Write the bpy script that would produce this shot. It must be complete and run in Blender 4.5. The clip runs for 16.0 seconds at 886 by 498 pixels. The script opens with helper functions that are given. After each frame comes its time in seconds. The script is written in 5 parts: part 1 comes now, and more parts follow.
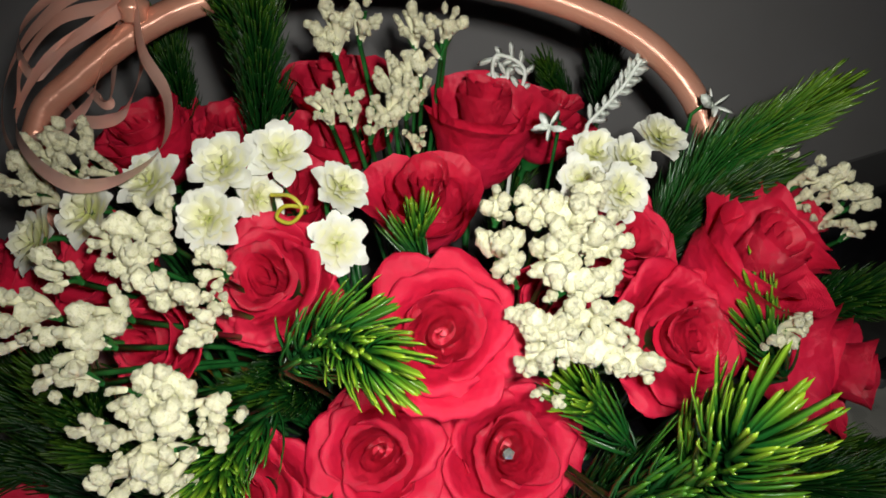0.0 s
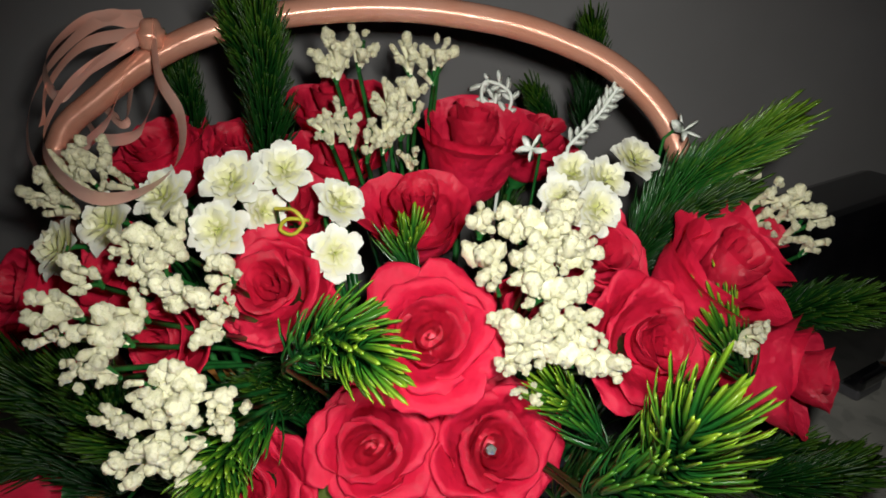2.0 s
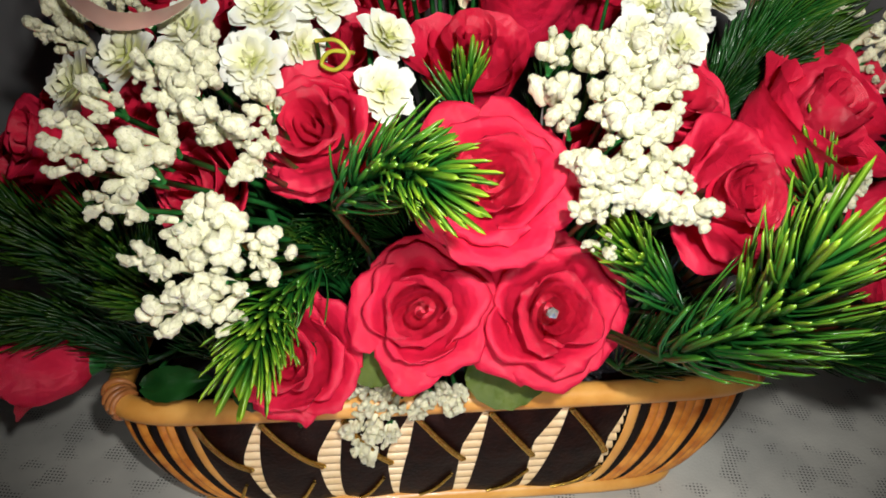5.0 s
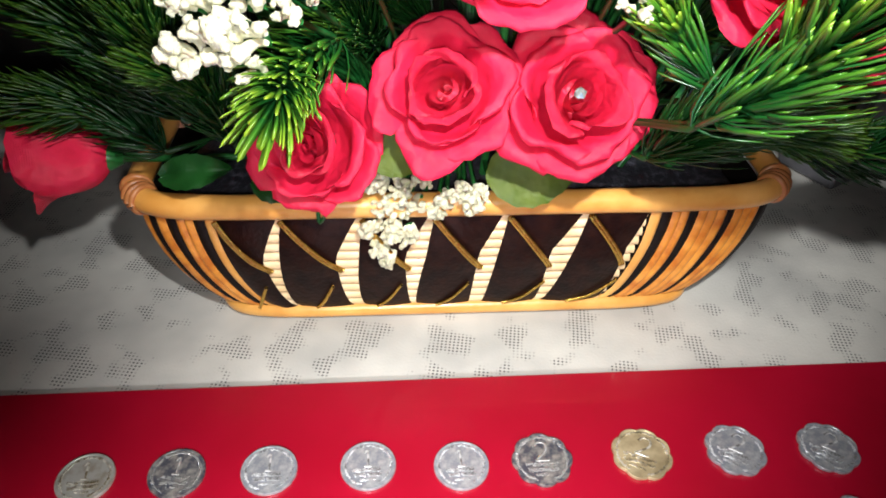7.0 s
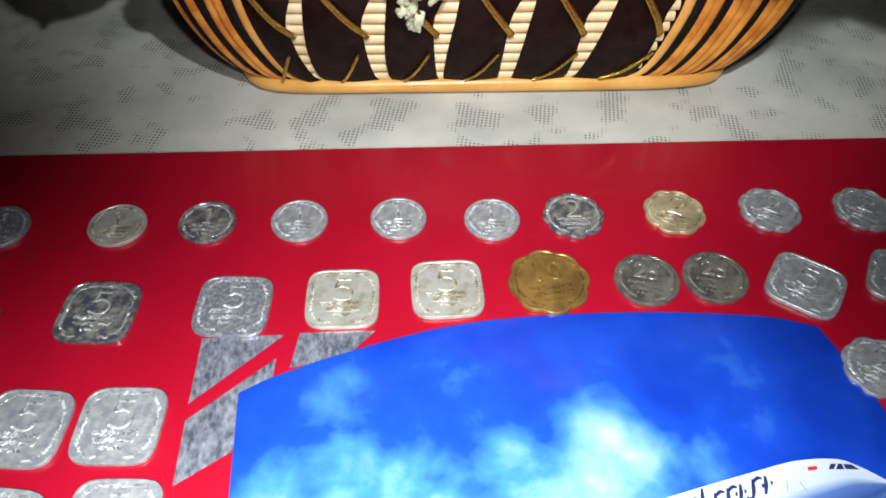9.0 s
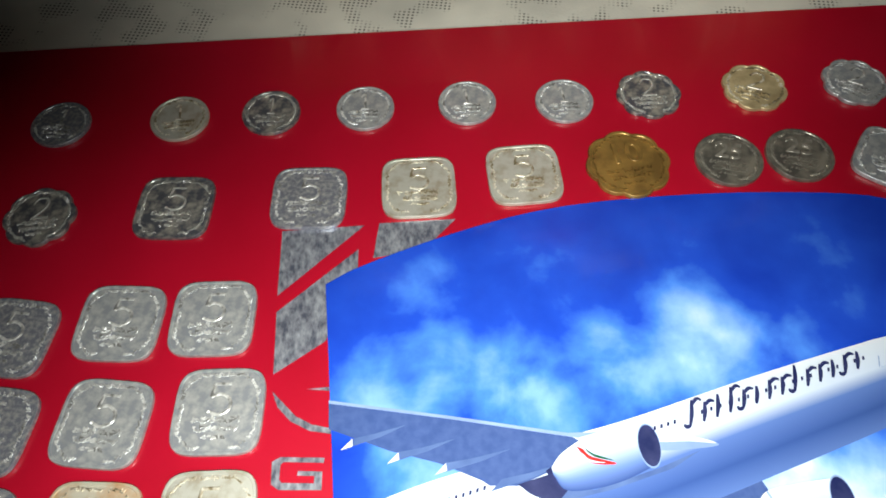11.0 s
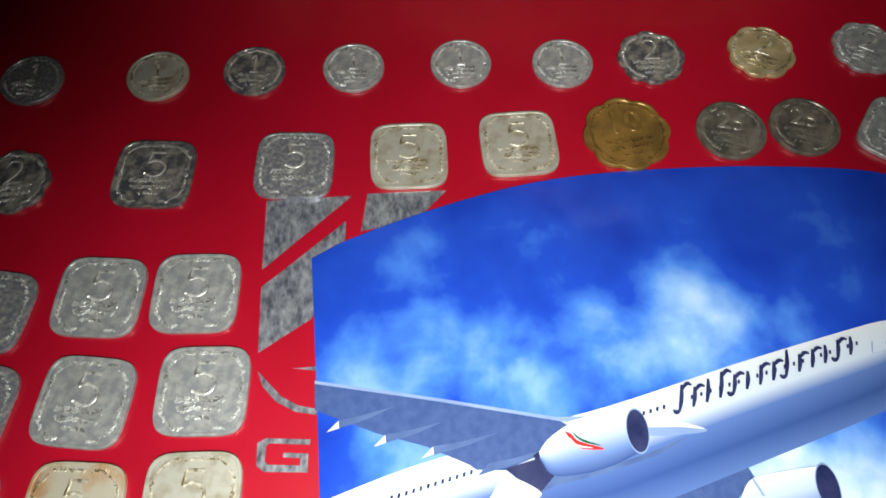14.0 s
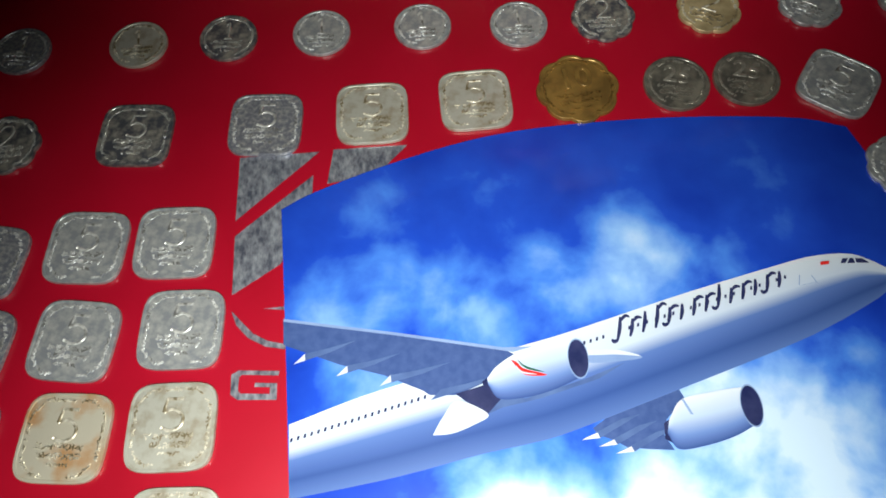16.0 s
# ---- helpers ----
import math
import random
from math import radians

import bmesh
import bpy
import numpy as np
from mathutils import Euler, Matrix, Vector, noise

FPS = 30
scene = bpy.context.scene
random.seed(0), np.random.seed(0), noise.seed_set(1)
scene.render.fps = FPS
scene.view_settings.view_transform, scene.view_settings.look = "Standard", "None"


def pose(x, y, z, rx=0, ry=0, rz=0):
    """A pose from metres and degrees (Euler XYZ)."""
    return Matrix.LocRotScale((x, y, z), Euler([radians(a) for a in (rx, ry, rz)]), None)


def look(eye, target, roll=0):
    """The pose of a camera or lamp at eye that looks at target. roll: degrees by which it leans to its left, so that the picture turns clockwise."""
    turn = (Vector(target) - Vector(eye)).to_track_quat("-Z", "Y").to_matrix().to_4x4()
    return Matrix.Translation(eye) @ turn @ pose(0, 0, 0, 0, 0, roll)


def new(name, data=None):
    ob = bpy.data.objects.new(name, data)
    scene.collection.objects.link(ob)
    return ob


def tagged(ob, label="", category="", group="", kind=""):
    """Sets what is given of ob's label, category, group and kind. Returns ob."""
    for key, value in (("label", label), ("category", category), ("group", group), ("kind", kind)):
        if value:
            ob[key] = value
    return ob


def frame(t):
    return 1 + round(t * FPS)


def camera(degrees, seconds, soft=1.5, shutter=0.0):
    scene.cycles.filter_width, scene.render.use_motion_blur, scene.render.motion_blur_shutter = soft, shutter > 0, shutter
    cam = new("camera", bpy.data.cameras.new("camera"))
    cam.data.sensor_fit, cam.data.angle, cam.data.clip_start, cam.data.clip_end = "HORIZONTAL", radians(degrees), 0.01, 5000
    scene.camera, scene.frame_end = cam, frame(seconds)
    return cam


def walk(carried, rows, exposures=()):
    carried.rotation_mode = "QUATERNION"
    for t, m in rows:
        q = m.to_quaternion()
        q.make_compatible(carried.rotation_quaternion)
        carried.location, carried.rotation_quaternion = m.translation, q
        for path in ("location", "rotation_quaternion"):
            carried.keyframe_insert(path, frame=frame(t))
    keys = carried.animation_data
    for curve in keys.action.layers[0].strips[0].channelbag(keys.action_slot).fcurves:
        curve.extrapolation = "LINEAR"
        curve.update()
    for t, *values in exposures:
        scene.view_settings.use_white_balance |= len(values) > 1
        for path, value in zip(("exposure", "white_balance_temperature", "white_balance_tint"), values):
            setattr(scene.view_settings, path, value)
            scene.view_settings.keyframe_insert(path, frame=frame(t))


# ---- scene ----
cam = camera(64.17, 16.0, soft=1.7)
PATH = [
    (0, (0.01246, 0.02286, 0.23917), (0.01009, 0.47420, 0.02404), -0.05),
    (0.5, (0.01759, 0.02279, 0.23809), (0.01755, 0.47287, 0.02032), -0.37),
    (1, (0.01752, 0.02325, 0.23773), (0.01828, 0.47175, 0.01671), -0.32),
    (1.5, (0.01320, 0.02037, 0.24195), (0.01740, 0.47418, 0.03209), 0.41),
    (2, (0.01550, 0.00652, 0.24508), (0.01364, 0.46276, 0.04054), 0.51),
    (2.5, (0.01450, 0.00757, 0.24341), (0.01947, 0.46517, 0.04199), 1.08),
    (3, (0.01350, 0.02488, 0.23674), (0.01998, 0.48145, 0.03302), 0.90),
    (3.5, (0.01006, 0.02912, 0.22781), (0.01034, 0.47864, 0.00886), 0.46),
    (4, (0.00640, 0.02766, 0.22251), (0.00857, 0.46778, -0.01475), 0.85),
    (4.2, (0.00546, 0.02534, 0.22181), (0.00320, 0.46356, -0.01893), 0.62),
    (6.3, (-0.00085, 0.00614, 0.20302), (-0.01103, 0.41056, -0.09082), 0.32),
    (6.5, (-0.00083, 0.00537, 0.19995), (-0.01270, 0.40315, -0.10276), 0.11),
    (7, (-0.00051, 0.00057, 0.18788), (-0.01246, 0.39149, -0.12362), 1.36),
    (7.5, (0.00237, -0.00362, 0.18124), (-0.00759, 0.37976, -0.13957), 2.11),
    (8, (0.00135, -0.01135, 0.16933), (-0.00977, 0.35960, -0.16574), 2.14),
    (8.5, (-0.00029, -0.01742, 0.16217), (-0.01529, 0.33985, -0.18731), 1.50),
    (9, (-0.00481, -0.02227, 0.15559), (-0.02036, 0.31211, -0.21583), 1.22),
    (9.2, (-0.00813, -0.02305, 0.15095), (-0.02084, 0.30791, -0.22362), 1.66),
    (11.3, (-0.02612, -0.02156, 0.15291), (-0.04696, 0.24153, -0.27176), -1.96),
    (11.5, (-0.02955, -0.02235, 0.15057), (-0.05069, 0.23580, -0.27711), -1.80),
    (12, (-0.03839, -0.02246, 0.14798), (-0.05776, 0.21924, -0.28929), -1.54),
    (12.5, (-0.04126, -0.02065, 0.14793), (-0.06176, 0.21306, -0.29361), -2.52),
    (13, (-0.03157, -0.01898, 0.14870), (-0.04996, 0.20928, -0.29577), -2.73),
    (13.5, (-0.02680, -0.01380, 0.14922), (-0.03248, 0.20306, -0.30127), 1.31),
    (14, (-0.02263, -0.00976, 0.15376), (-0.03489, 0.21985, -0.29023), 0.19),
    (14.5, (-0.02075, -0.00213, 0.14363), (-0.02566, 0.21600, -0.30625), 1.34),
    (15, (-0.02341, -0.00632, 0.15092), (-0.04154, 0.21161, -0.29873), -1.46),
    (15.5, (-0.01548, -0.01727, 0.16043), (-0.03604, 0.19949, -0.28968), -1.65),
    (16, (-0.00897, -0.02196, 0.16165), (-0.02863, 0.19433, -0.28872), -2.77),
]
EXPOSURES = [(0, -0.32, 6450, 10), (1.0, -0.35, 6450, 10), (2.0, -0.3, 6450, 10), (2.5, -0.1, 6450, 10), (3.2, -0.2, 6450, 10), (4.2, -0.15, 6400, 11), (6.3, 0.65, 6250, 13), (8.0, 1.1, 5950, 15), (8.5, 1.05, 5900, 12), (9.2, 0.25, 5950, 6), (11.3, -0.25, 6600, 4), (12.5, -0.5, 6700, 4), (13.5, -0.64, 6600, 4), (14.5, -0.3, 6650, 4), (15.3, -0.5, 6550, 3), (16, -0.68, 6500, 3)]
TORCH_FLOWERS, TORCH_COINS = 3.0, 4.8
walk(cam, [(t, look(eye, target, roll)) for t, eye, target, roll in PATH], EXPOSURES)

# ---- light: the torch of the phone, and a faint added fill for the room ----
world = bpy.data.worlds.new("world")
world.use_nodes = True
world.node_tree.nodes["Background"].inputs[0].default_value = (0.8, 0.9, 1.0, 1)
world.node_tree.nodes["Background"].inputs[1].default_value = 0.0008
scene.world = world
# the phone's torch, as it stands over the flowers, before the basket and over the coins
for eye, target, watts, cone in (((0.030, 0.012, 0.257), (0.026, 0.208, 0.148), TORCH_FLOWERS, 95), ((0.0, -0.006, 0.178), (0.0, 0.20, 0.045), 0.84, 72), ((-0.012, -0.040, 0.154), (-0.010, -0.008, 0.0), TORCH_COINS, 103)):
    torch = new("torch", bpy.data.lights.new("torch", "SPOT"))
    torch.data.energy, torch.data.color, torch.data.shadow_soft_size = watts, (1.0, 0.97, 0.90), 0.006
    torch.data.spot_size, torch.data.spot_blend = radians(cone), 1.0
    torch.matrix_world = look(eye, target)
# unseen area light, added as weak ambient fill from behind the camera
room_fill = new("room_fill", bpy.data.lights.new("room_fill", "AREA"))
room_fill.data.energy, room_fill.data.size = 0.035, 0.5
room_fill.matrix_world = look((0.5, -0.9, 1.5), (0, 0.2, 0))


# ---- materials ----
def material(name, colour, rough=0.5, metal=0.0, second=None, scale=200.0, low=0.35, high=0.7, bump=0.0, bump_scale=900.0, coat=0.0, detail=4.0, spec=0.5, sheen=0.0, stretch=(1, 1, 1), depth=0.0006):
    m = bpy.data.materials.new(name)
    m.use_nodes = True
    t = m.node_tree
    b = t.nodes["Principled BSDF"]
    b.inputs["Base Color"].default_value = (*colour, 1)
    b.inputs["Roughness"].default_value = rough
    b.inputs["Metallic"].default_value = metal
    b.inputs["Coat Weight"].default_value = coat
    b.inputs["Specular IOR Level"].default_value = spec
    b.inputs["Sheen Weight"].default_value = sheen
    geo = t.nodes.new("ShaderNodeTexCoord")
    if second:
        n = t.nodes.new("ShaderNodeTexNoise")
        n.inputs["Scale"].default_value, n.inputs["Detail"].default_value = scale, detail
        drawn = t.nodes.new("ShaderNodeMapping")
        drawn.inputs["Scale"].default_value = stretch
        t.links.new(geo.outputs["Object"], drawn.inputs["Vector"])
        t.links.new(drawn.outputs["Vector"], n.inputs["Vector"])
        r = t.nodes.new("ShaderNodeValToRGB")
        r.color_ramp.elements[0].position, r.color_ramp.elements[1].position = low, high
        r.color_ramp.elements[0].color, r.color_ramp.elements[1].color = (*colour, 1), (*second, 1)
        t.links.new(n.outputs["Fac"], r.inputs["Fac"])
        t.links.new(r.outputs["Color"], b.inputs["Base Color"])
    if bump:
        n2 = t.nodes.new("ShaderNodeTexNoise")
        n2.inputs["Scale"].default_value, n2.inputs["Detail"].default_value = bump_scale, 3
        t.links.new(geo.outputs["Object"], n2.inputs["Vector"])
        bp = t.nodes.new("ShaderNodeBump")
        bp.inputs["Strength"].default_value, bp.inputs["Distance"].default_value = bump, depth
        t.links.new(n2.outputs["Fac"], bp.inputs["Height"])
        t.links.new(bp.outputs["Normal"], b.inputs["Normal"])
    return m


def ramp_along(m, stops):
    """Base colour by the second texture coordinate, along a needle or petal."""
    t = m.node_tree
    uv = t.nodes.new("ShaderNodeUVMap")
    sep = t.nodes.new("ShaderNodeSeparateXYZ")
    r = t.nodes.new("ShaderNodeValToRGB")
    r.color_ramp.elements[0].position, r.color_ramp.elements[0].color = stops[0][0], (*stops[0][1], 1)
    r.color_ramp.elements[1].position, r.color_ramp.elements[1].color = stops[-1][0], (*stops[-1][1], 1)
    for p, c in stops[1:-1]:
        r.color_ramp.elements.new(p).color = (*c, 1)
    t.links.new(uv.outputs["UV"], sep.inputs[0])
    t.links.new(sep.outputs["Y"], r.inputs["Fac"])
    t.links.new(r.outputs["Color"], t.nodes["Principled BSDF"].inputs["Base Color"])
    return m


def thin(m, share):
    """Lets some of the light through, as thin cloth and petals do."""
    t = m.node_tree
    b = t.nodes["Principled BSDF"]
    out = t.nodes["Material Output"]
    tr = t.nodes.new("ShaderNodeBsdfTranslucent")
    if b.inputs["Base Color"].links:
        t.links.new(b.inputs["Base Color"].links[0].from_socket, tr.inputs["Color"])
    else:
        tr.inputs["Color"].default_value = b.inputs["Base Color"].default_value
    mix = t.nodes.new("ShaderNodeMixShader")
    mix.inputs[0].default_value = share
    t.links.new(b.outputs[0], mix.inputs[1])
    t.links.new(tr.outputs[0], mix.inputs[2])
    t.links.new(mix.outputs[0], out.inputs["Surface"])
    return m


def weave(m, scale, strength, distance=0.0001, folds=140.0, fold_depth=0.0022):
    """Fine cloth threads as relief."""
    t = m.node_tree
    geo = t.nodes.new("ShaderNodeUVMap")
    w = [t.nodes.new("ShaderNodeTexWave") for _ in range(2)]
    for k, axis in zip(w, "XY"):
        k.bands_direction = axis
        k.inputs["Scale"].default_value, k.inputs["Distortion"].default_value = scale, 0.3
        t.links.new(geo.outputs["UV"], k.inputs["Vector"])
    fold = t.nodes.new("ShaderNodeTexNoise")
    fold.inputs["Scale"].default_value, fold.inputs["Detail"].default_value = folds, 2.0
    where = t.nodes.new("ShaderNodeTexCoord")
    t.links.new(where.outputs["Object"], fold.inputs["Vector"])
    wide = t.nodes.new("ShaderNodeBump")
    wide.inputs["Strength"].default_value, wide.inputs["Distance"].default_value = 0.75, fold_depth
    t.links.new(fold.outputs["Fac"], wide.inputs["Height"])
    add = t.nodes.new("ShaderNodeMath")
    t.links.new(w[0].outputs["Fac"], add.inputs[0])
    t.links.new(w[1].outputs["Fac"], add.inputs[1])
    bp = t.nodes.new("ShaderNodeBump")
    bp.inputs["Strength"].default_value, bp.inputs["Distance"].default_value = strength, distance
    t.links.new(add.outputs[0], bp.inputs["Height"])
    t.links.new(wide.outputs["Normal"], bp.inputs["Normal"])
    t.links.new(bp.outputs["Normal"], t.nodes["Principled BSDF"].inputs["Normal"])
    return m


M_PETAL = thin(weave(material("red_cloth", (0.71, 0.010, 0.052), 0.44, second=(0.84, 0.021, 0.076), scale=160, spec=0.5), 15.0, 0.4, 0.00015, 150.0, 0.0022), 0.18)
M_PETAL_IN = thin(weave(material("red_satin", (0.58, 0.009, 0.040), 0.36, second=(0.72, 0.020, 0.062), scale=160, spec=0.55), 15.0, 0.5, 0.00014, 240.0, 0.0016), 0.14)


def sugar(name, dim, bright, speck):
    """Cream grains stuck on in a thick coat, with dark specks where the coat is thin."""
    m = material(name, dim, 0.42, second=bright, low=0.30, high=0.50, scale=4.0, bump=1.0, bump_scale=7.0, depth=0.0005)
    t = m.node_tree
    b = t.nodes["Principled BSDF"]
    grain = t.nodes.new("ShaderNodeTexNoise")
    grain.inputs["Scale"].default_value, grain.inputs["Detail"].default_value = 7.0, 3.0
    where = t.nodes.new("ShaderNodeTexCoord")
    t.links.new(where.outputs["Object"], grain.inputs["Vector"])
    few = t.nodes.new("ShaderNodeMapRange")
    few.inputs[1].default_value, few.inputs[2].default_value = 0.66, 0.71
    t.links.new(grain.outputs["Fac"], few.inputs[0])
    mix = t.nodes.new("ShaderNodeMix")
    mix.data_type = "RGBA"
    t.links.new(few.outputs[0], mix.inputs["Factor"])
    t.links.new(b.inputs["Base Color"].links[0].from_socket, mix.inputs["A"])
    mix.inputs["B"].default_value = (*speck, 1)
    t.links.new(mix.outputs["Result"], b.inputs["Base Color"])
    b.inputs["Subsurface Weight"].default_value = 0.15
    b.inputs["Subsurface Radius"].default_value = (1.0, 0.9, 0.6)
    b.inputs["Subsurface Scale"].default_value = 0.001
    return m


M_BLOSSOM = sugar("sugared_cream", (0.68, 0.68, 0.40), (0.84, 0.83, 0.60), (0.20, 0.22, 0.08))
# duller cream, for the sprays labelled pale or dull
M_BLOSSOM_DULL = sugar("sugared_cream_dull", (0.52, 0.50, 0.26), (0.80, 0.79, 0.56), (0.12, 0.12, 0.06))
M_WHITE = ramp_along(material("white_petal", (0.8, 0.8, 0.7), 0.45, bump=0.3, bump_scale=500), [(0.0, (0.60, 0.64, 0.20)), (0.40, (0.82, 0.82, 0.55)), (0.72, (0.80, 0.82, 0.74))])
M_WHITE = thin(M_WHITE, 0.2)
# yellow-green tips are the plastic's own; near-black bases paint in the inner shade
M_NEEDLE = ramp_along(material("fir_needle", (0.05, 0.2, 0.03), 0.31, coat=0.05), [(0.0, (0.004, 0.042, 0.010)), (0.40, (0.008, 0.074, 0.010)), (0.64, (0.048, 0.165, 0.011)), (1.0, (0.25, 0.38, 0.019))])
# darker copy of the needle colours: shade among the flowers painted in
M_NEEDLE_SHADED = ramp_along(material("fir_needle_shaded", (0.03, 0.1, 0.02), 0.34, spec=0.22), [(0.0, (0.001, 0.012, 0.003)), (0.6, (0.004, 0.030, 0.004)), (1.0, (0.05, 0.11, 0.008))])
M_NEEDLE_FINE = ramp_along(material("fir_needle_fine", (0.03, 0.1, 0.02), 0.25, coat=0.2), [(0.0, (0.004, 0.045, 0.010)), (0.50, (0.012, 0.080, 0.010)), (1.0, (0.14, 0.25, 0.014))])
M_STEM = material("green_plastic", (0.008, 0.085, 0.016), 0.30, second=(0.026, 0.17, 0.035), scale=150)
M_TENDRIL = material("yellow_green_wire", (0.42, 0.40, 0.03), 0.35, second=(0.5, 0.46, 0.06), scale=200)
M_LEAF = weave(material("leaf_cloth", (0.05, 0.09, 0.005), 0.5, second=(0.10, 0.145, 0.010), scale=90), 14.0, 0.4)
M_LEAF_DARK = material("leaf_cloth_dark", (0.003, 0.028, 0.004), 0.4, second=(0.008, 0.055, 0.008), scale=90, bump=0.2)
M_CANE = material("peeled_cane", (0.62, 0.27, 0.045), 0.33, second=(0.80, 0.43, 0.11), scale=60, coat=0.4, bump=0.25, bump_scale=400)
M_CANE_PALE = material("pale_cane", (0.74, 0.52, 0.26), 0.4, second=(0.86, 0.68, 0.42), scale=120, coat=0.3, bump=0.25, bump_scale=500)
M_CANE_ORANGE = material("orange_stained_cane", (0.48, 0.14, 0.010), 0.35, second=(0.76, 0.32, 0.045), scale=170, coat=0.4, bump=0.3, bump_scale=500)
M_CANE_BROWN = material("brown_wrapped_cane", (0.32, 0.11, 0.03), 0.4, second=(0.5, 0.2, 0.06), scale=170, coat=0.3, bump=0.3, bump_scale=500)
M_BARK = material("dark_palm_leaf", (0.006, 0.002, 0.0018), 0.40, second=(0.018, 0.0055, 0.0035), scale=200, spec=0.18, bump=0.4, bump_scale=600)
M_BLACK = material("black_stained_cane", (0.005, 0.004, 0.0035), 0.5, second=(0.012, 0.008, 0.007), scale=200, spec=0.15)
M_GOLD = material("gold_thread", (0.50, 0.31, 0.05), 0.25, 1.0, second=(0.75, 0.5, 0.12), scale=900, bump=0.6, bump_scale=1500)
M_PEACH = weave(material("peach_satin", (0.78, 0.36, 0.24), 0.27, 0.4, second=(0.84, 0.44, 0.32), scale=80, spec=1.0), 30.0, 0.5, 0.00012, 90.0, 0.0003)
M_PEACH.node_tree.nodes["Principled BSDF"].inputs["Anisotropic"].default_value = 0.6
M_RIBBON = weave(material("peach_ribbon", (0.90, 0.54, 0.43), 0.30, 0.3, second=(0.93, 0.62, 0.52), scale=80, spec=1.0), 30.0, 0.3, 0.00008, 90.0, 0.0004)
M_FOAM = material("dark_floral_foam", (0.012, 0.013, 0.018), 0.5, second=(0.07, 0.07, 0.09), scale=500, low=0.5, high=0.75, bump=1.0, bump_scale=600)
M_FROST = material("frosted_white", (0.62, 0.68, 0.60), 0.5, second=(0.78, 0.82, 0.78), scale=400, bump=0.5)
M_GEM = material("clear_gem", (0.20, 0.24, 0.21), 0.06, 0.5, coat=1.0, second=(0.6, 0.64, 0.6), scale=700)
M_RED_BOARD = material("red_card", (0.275, 0.0015, 0.013), 0.34, second=(0.315, 0.002, 0.017), scale=30, bump=0.05, bump_scale=700, coat=0.15)
M_FOIL = material("silver_foil", (0.11, 0.12, 0.17), 0.28, 0.6, second=(0.52, 0.55, 0.63), scale=800, low=0.32, high=0.76, stretch=(1.0, 0.5, 1.0), detail=6, bump=0.15, bump_scale=500)
M_ALU = material("worn_aluminium", (0.30, 0.32, 0.36), 0.34, 0.5, second=(0.52, 0.53, 0.53), scale=520, low=0.40, high=0.72, bump=0.6, bump_scale=1600, detail=10, depth=0.00016)
M_ALU_GREY = material("greyed_aluminium", (0.19, 0.20, 0.25), 0.34, 0.5, second=(0.42, 0.42, 0.42), scale=900, low=0.42, high=0.70, bump=0.7, bump_scale=1500, detail=10, depth=0.00016)
M_ALU_DULL = material("tarnished_aluminium", (0.45, 0.45, 0.41), 0.42, 0.45, second=(0.33, 0.30, 0.24), scale=320, low=0.46, high=0.70, bump=0.5, bump_scale=1300, detail=8, depth=0.00012)
M_ALU_DARK = material("dark_aluminium", (0.10, 0.105, 0.13), 0.28, 0.55, second=(0.42, 0.40, 0.36), scale=480, low=0.42, high=0.70, bump=0.5, bump_scale=1300, detail=8, depth=0.00012)
M_BRASS = material("nickel_brass", (0.29, 0.175, 0.048), 0.38, 0.5, second=(0.16, 0.095, 0.028), scale=200, low=0.4, high=0.66, bump=0.7, bump_scale=900, detail=8, depth=0.00012)
M_NICKEL = material("cupro_nickel", (0.10, 0.096, 0.088), 0.30, 0.55, second=(0.27, 0.25, 0.21), scale=260, low=0.4, high=0.68, bump=0.7, bump_scale=1200, detail=8, depth=0.00012)
M_ALU_GOLD = material("yellowed_coin", (0.60, 0.50, 0.30), 0.42, 0.5, second=(0.34, 0.27, 0.15), scale=220, bump=0.22, bump_scale=1200, detail=8, depth=0.00012)
M_ALU_STAIN = material("stained_coin", (0.52, 0.49, 0.41), 0.42, 0.45, second=(0.46, 0.26, 0.12), scale=110, low=0.50, high=0.66, bump=0.22, bump_scale=1200, detail=8, depth=0.00012)
# raised marks lighter than their discs: glints of the relief put into the colour
M_RELIEF_GLINT = material("coin_relief", (0.78, 0.79, 0.79), 0.28, 0.5, second=(0.20, 0.20, 0.20), scale=420, low=0.42, high=0.62)
M_RELIEF_DULL = material("coin_relief_dull", (0.74, 0.71, 0.62), 0.34, 0.5, second=(0.22, 0.18, 0.11), scale=420, low=0.42, high=0.60)
M_RELIEF_NICKEL = material("coin_relief_nickel", (0.40, 0.38, 0.34), 0.28, 0.6, second=(0.15, 0.14, 0.12), scale=420)
M_RIM = material("coin_bright_edge", (0.72, 0.72, 0.70), 0.26, 0.6, second=(0.40, 0.40, 0.38), scale=400)
M_WALL = material("grey_painted_wall", (0.20, 0.196, 0.196), 0.8, second=(0.26, 0.26, 0.264), scale=6, bump=0.1, bump_scale=120)
M_ROOM = material("dim_plaster", (0.45, 0.44, 0.42), 0.9, second=(0.5, 0.49, 0.47), scale=3)
M_WOOD = material("dark_wood", (0.08, 0.04, 0.02), 0.5, second=(0.14, 0.07, 0.03), scale=12)
M_BLACK_GLOSS = material("black_gloss_plastic", (0.006, 0.006, 0.008), 0.12, coat=0.5, second=(0.012, 0.012, 0.014), scale=40)
M_GREY_PLASTIC = material("grey_plastic", (0.10, 0.10, 0.11), 0.3, second=(0.13, 0.13, 0.14), scale=90)


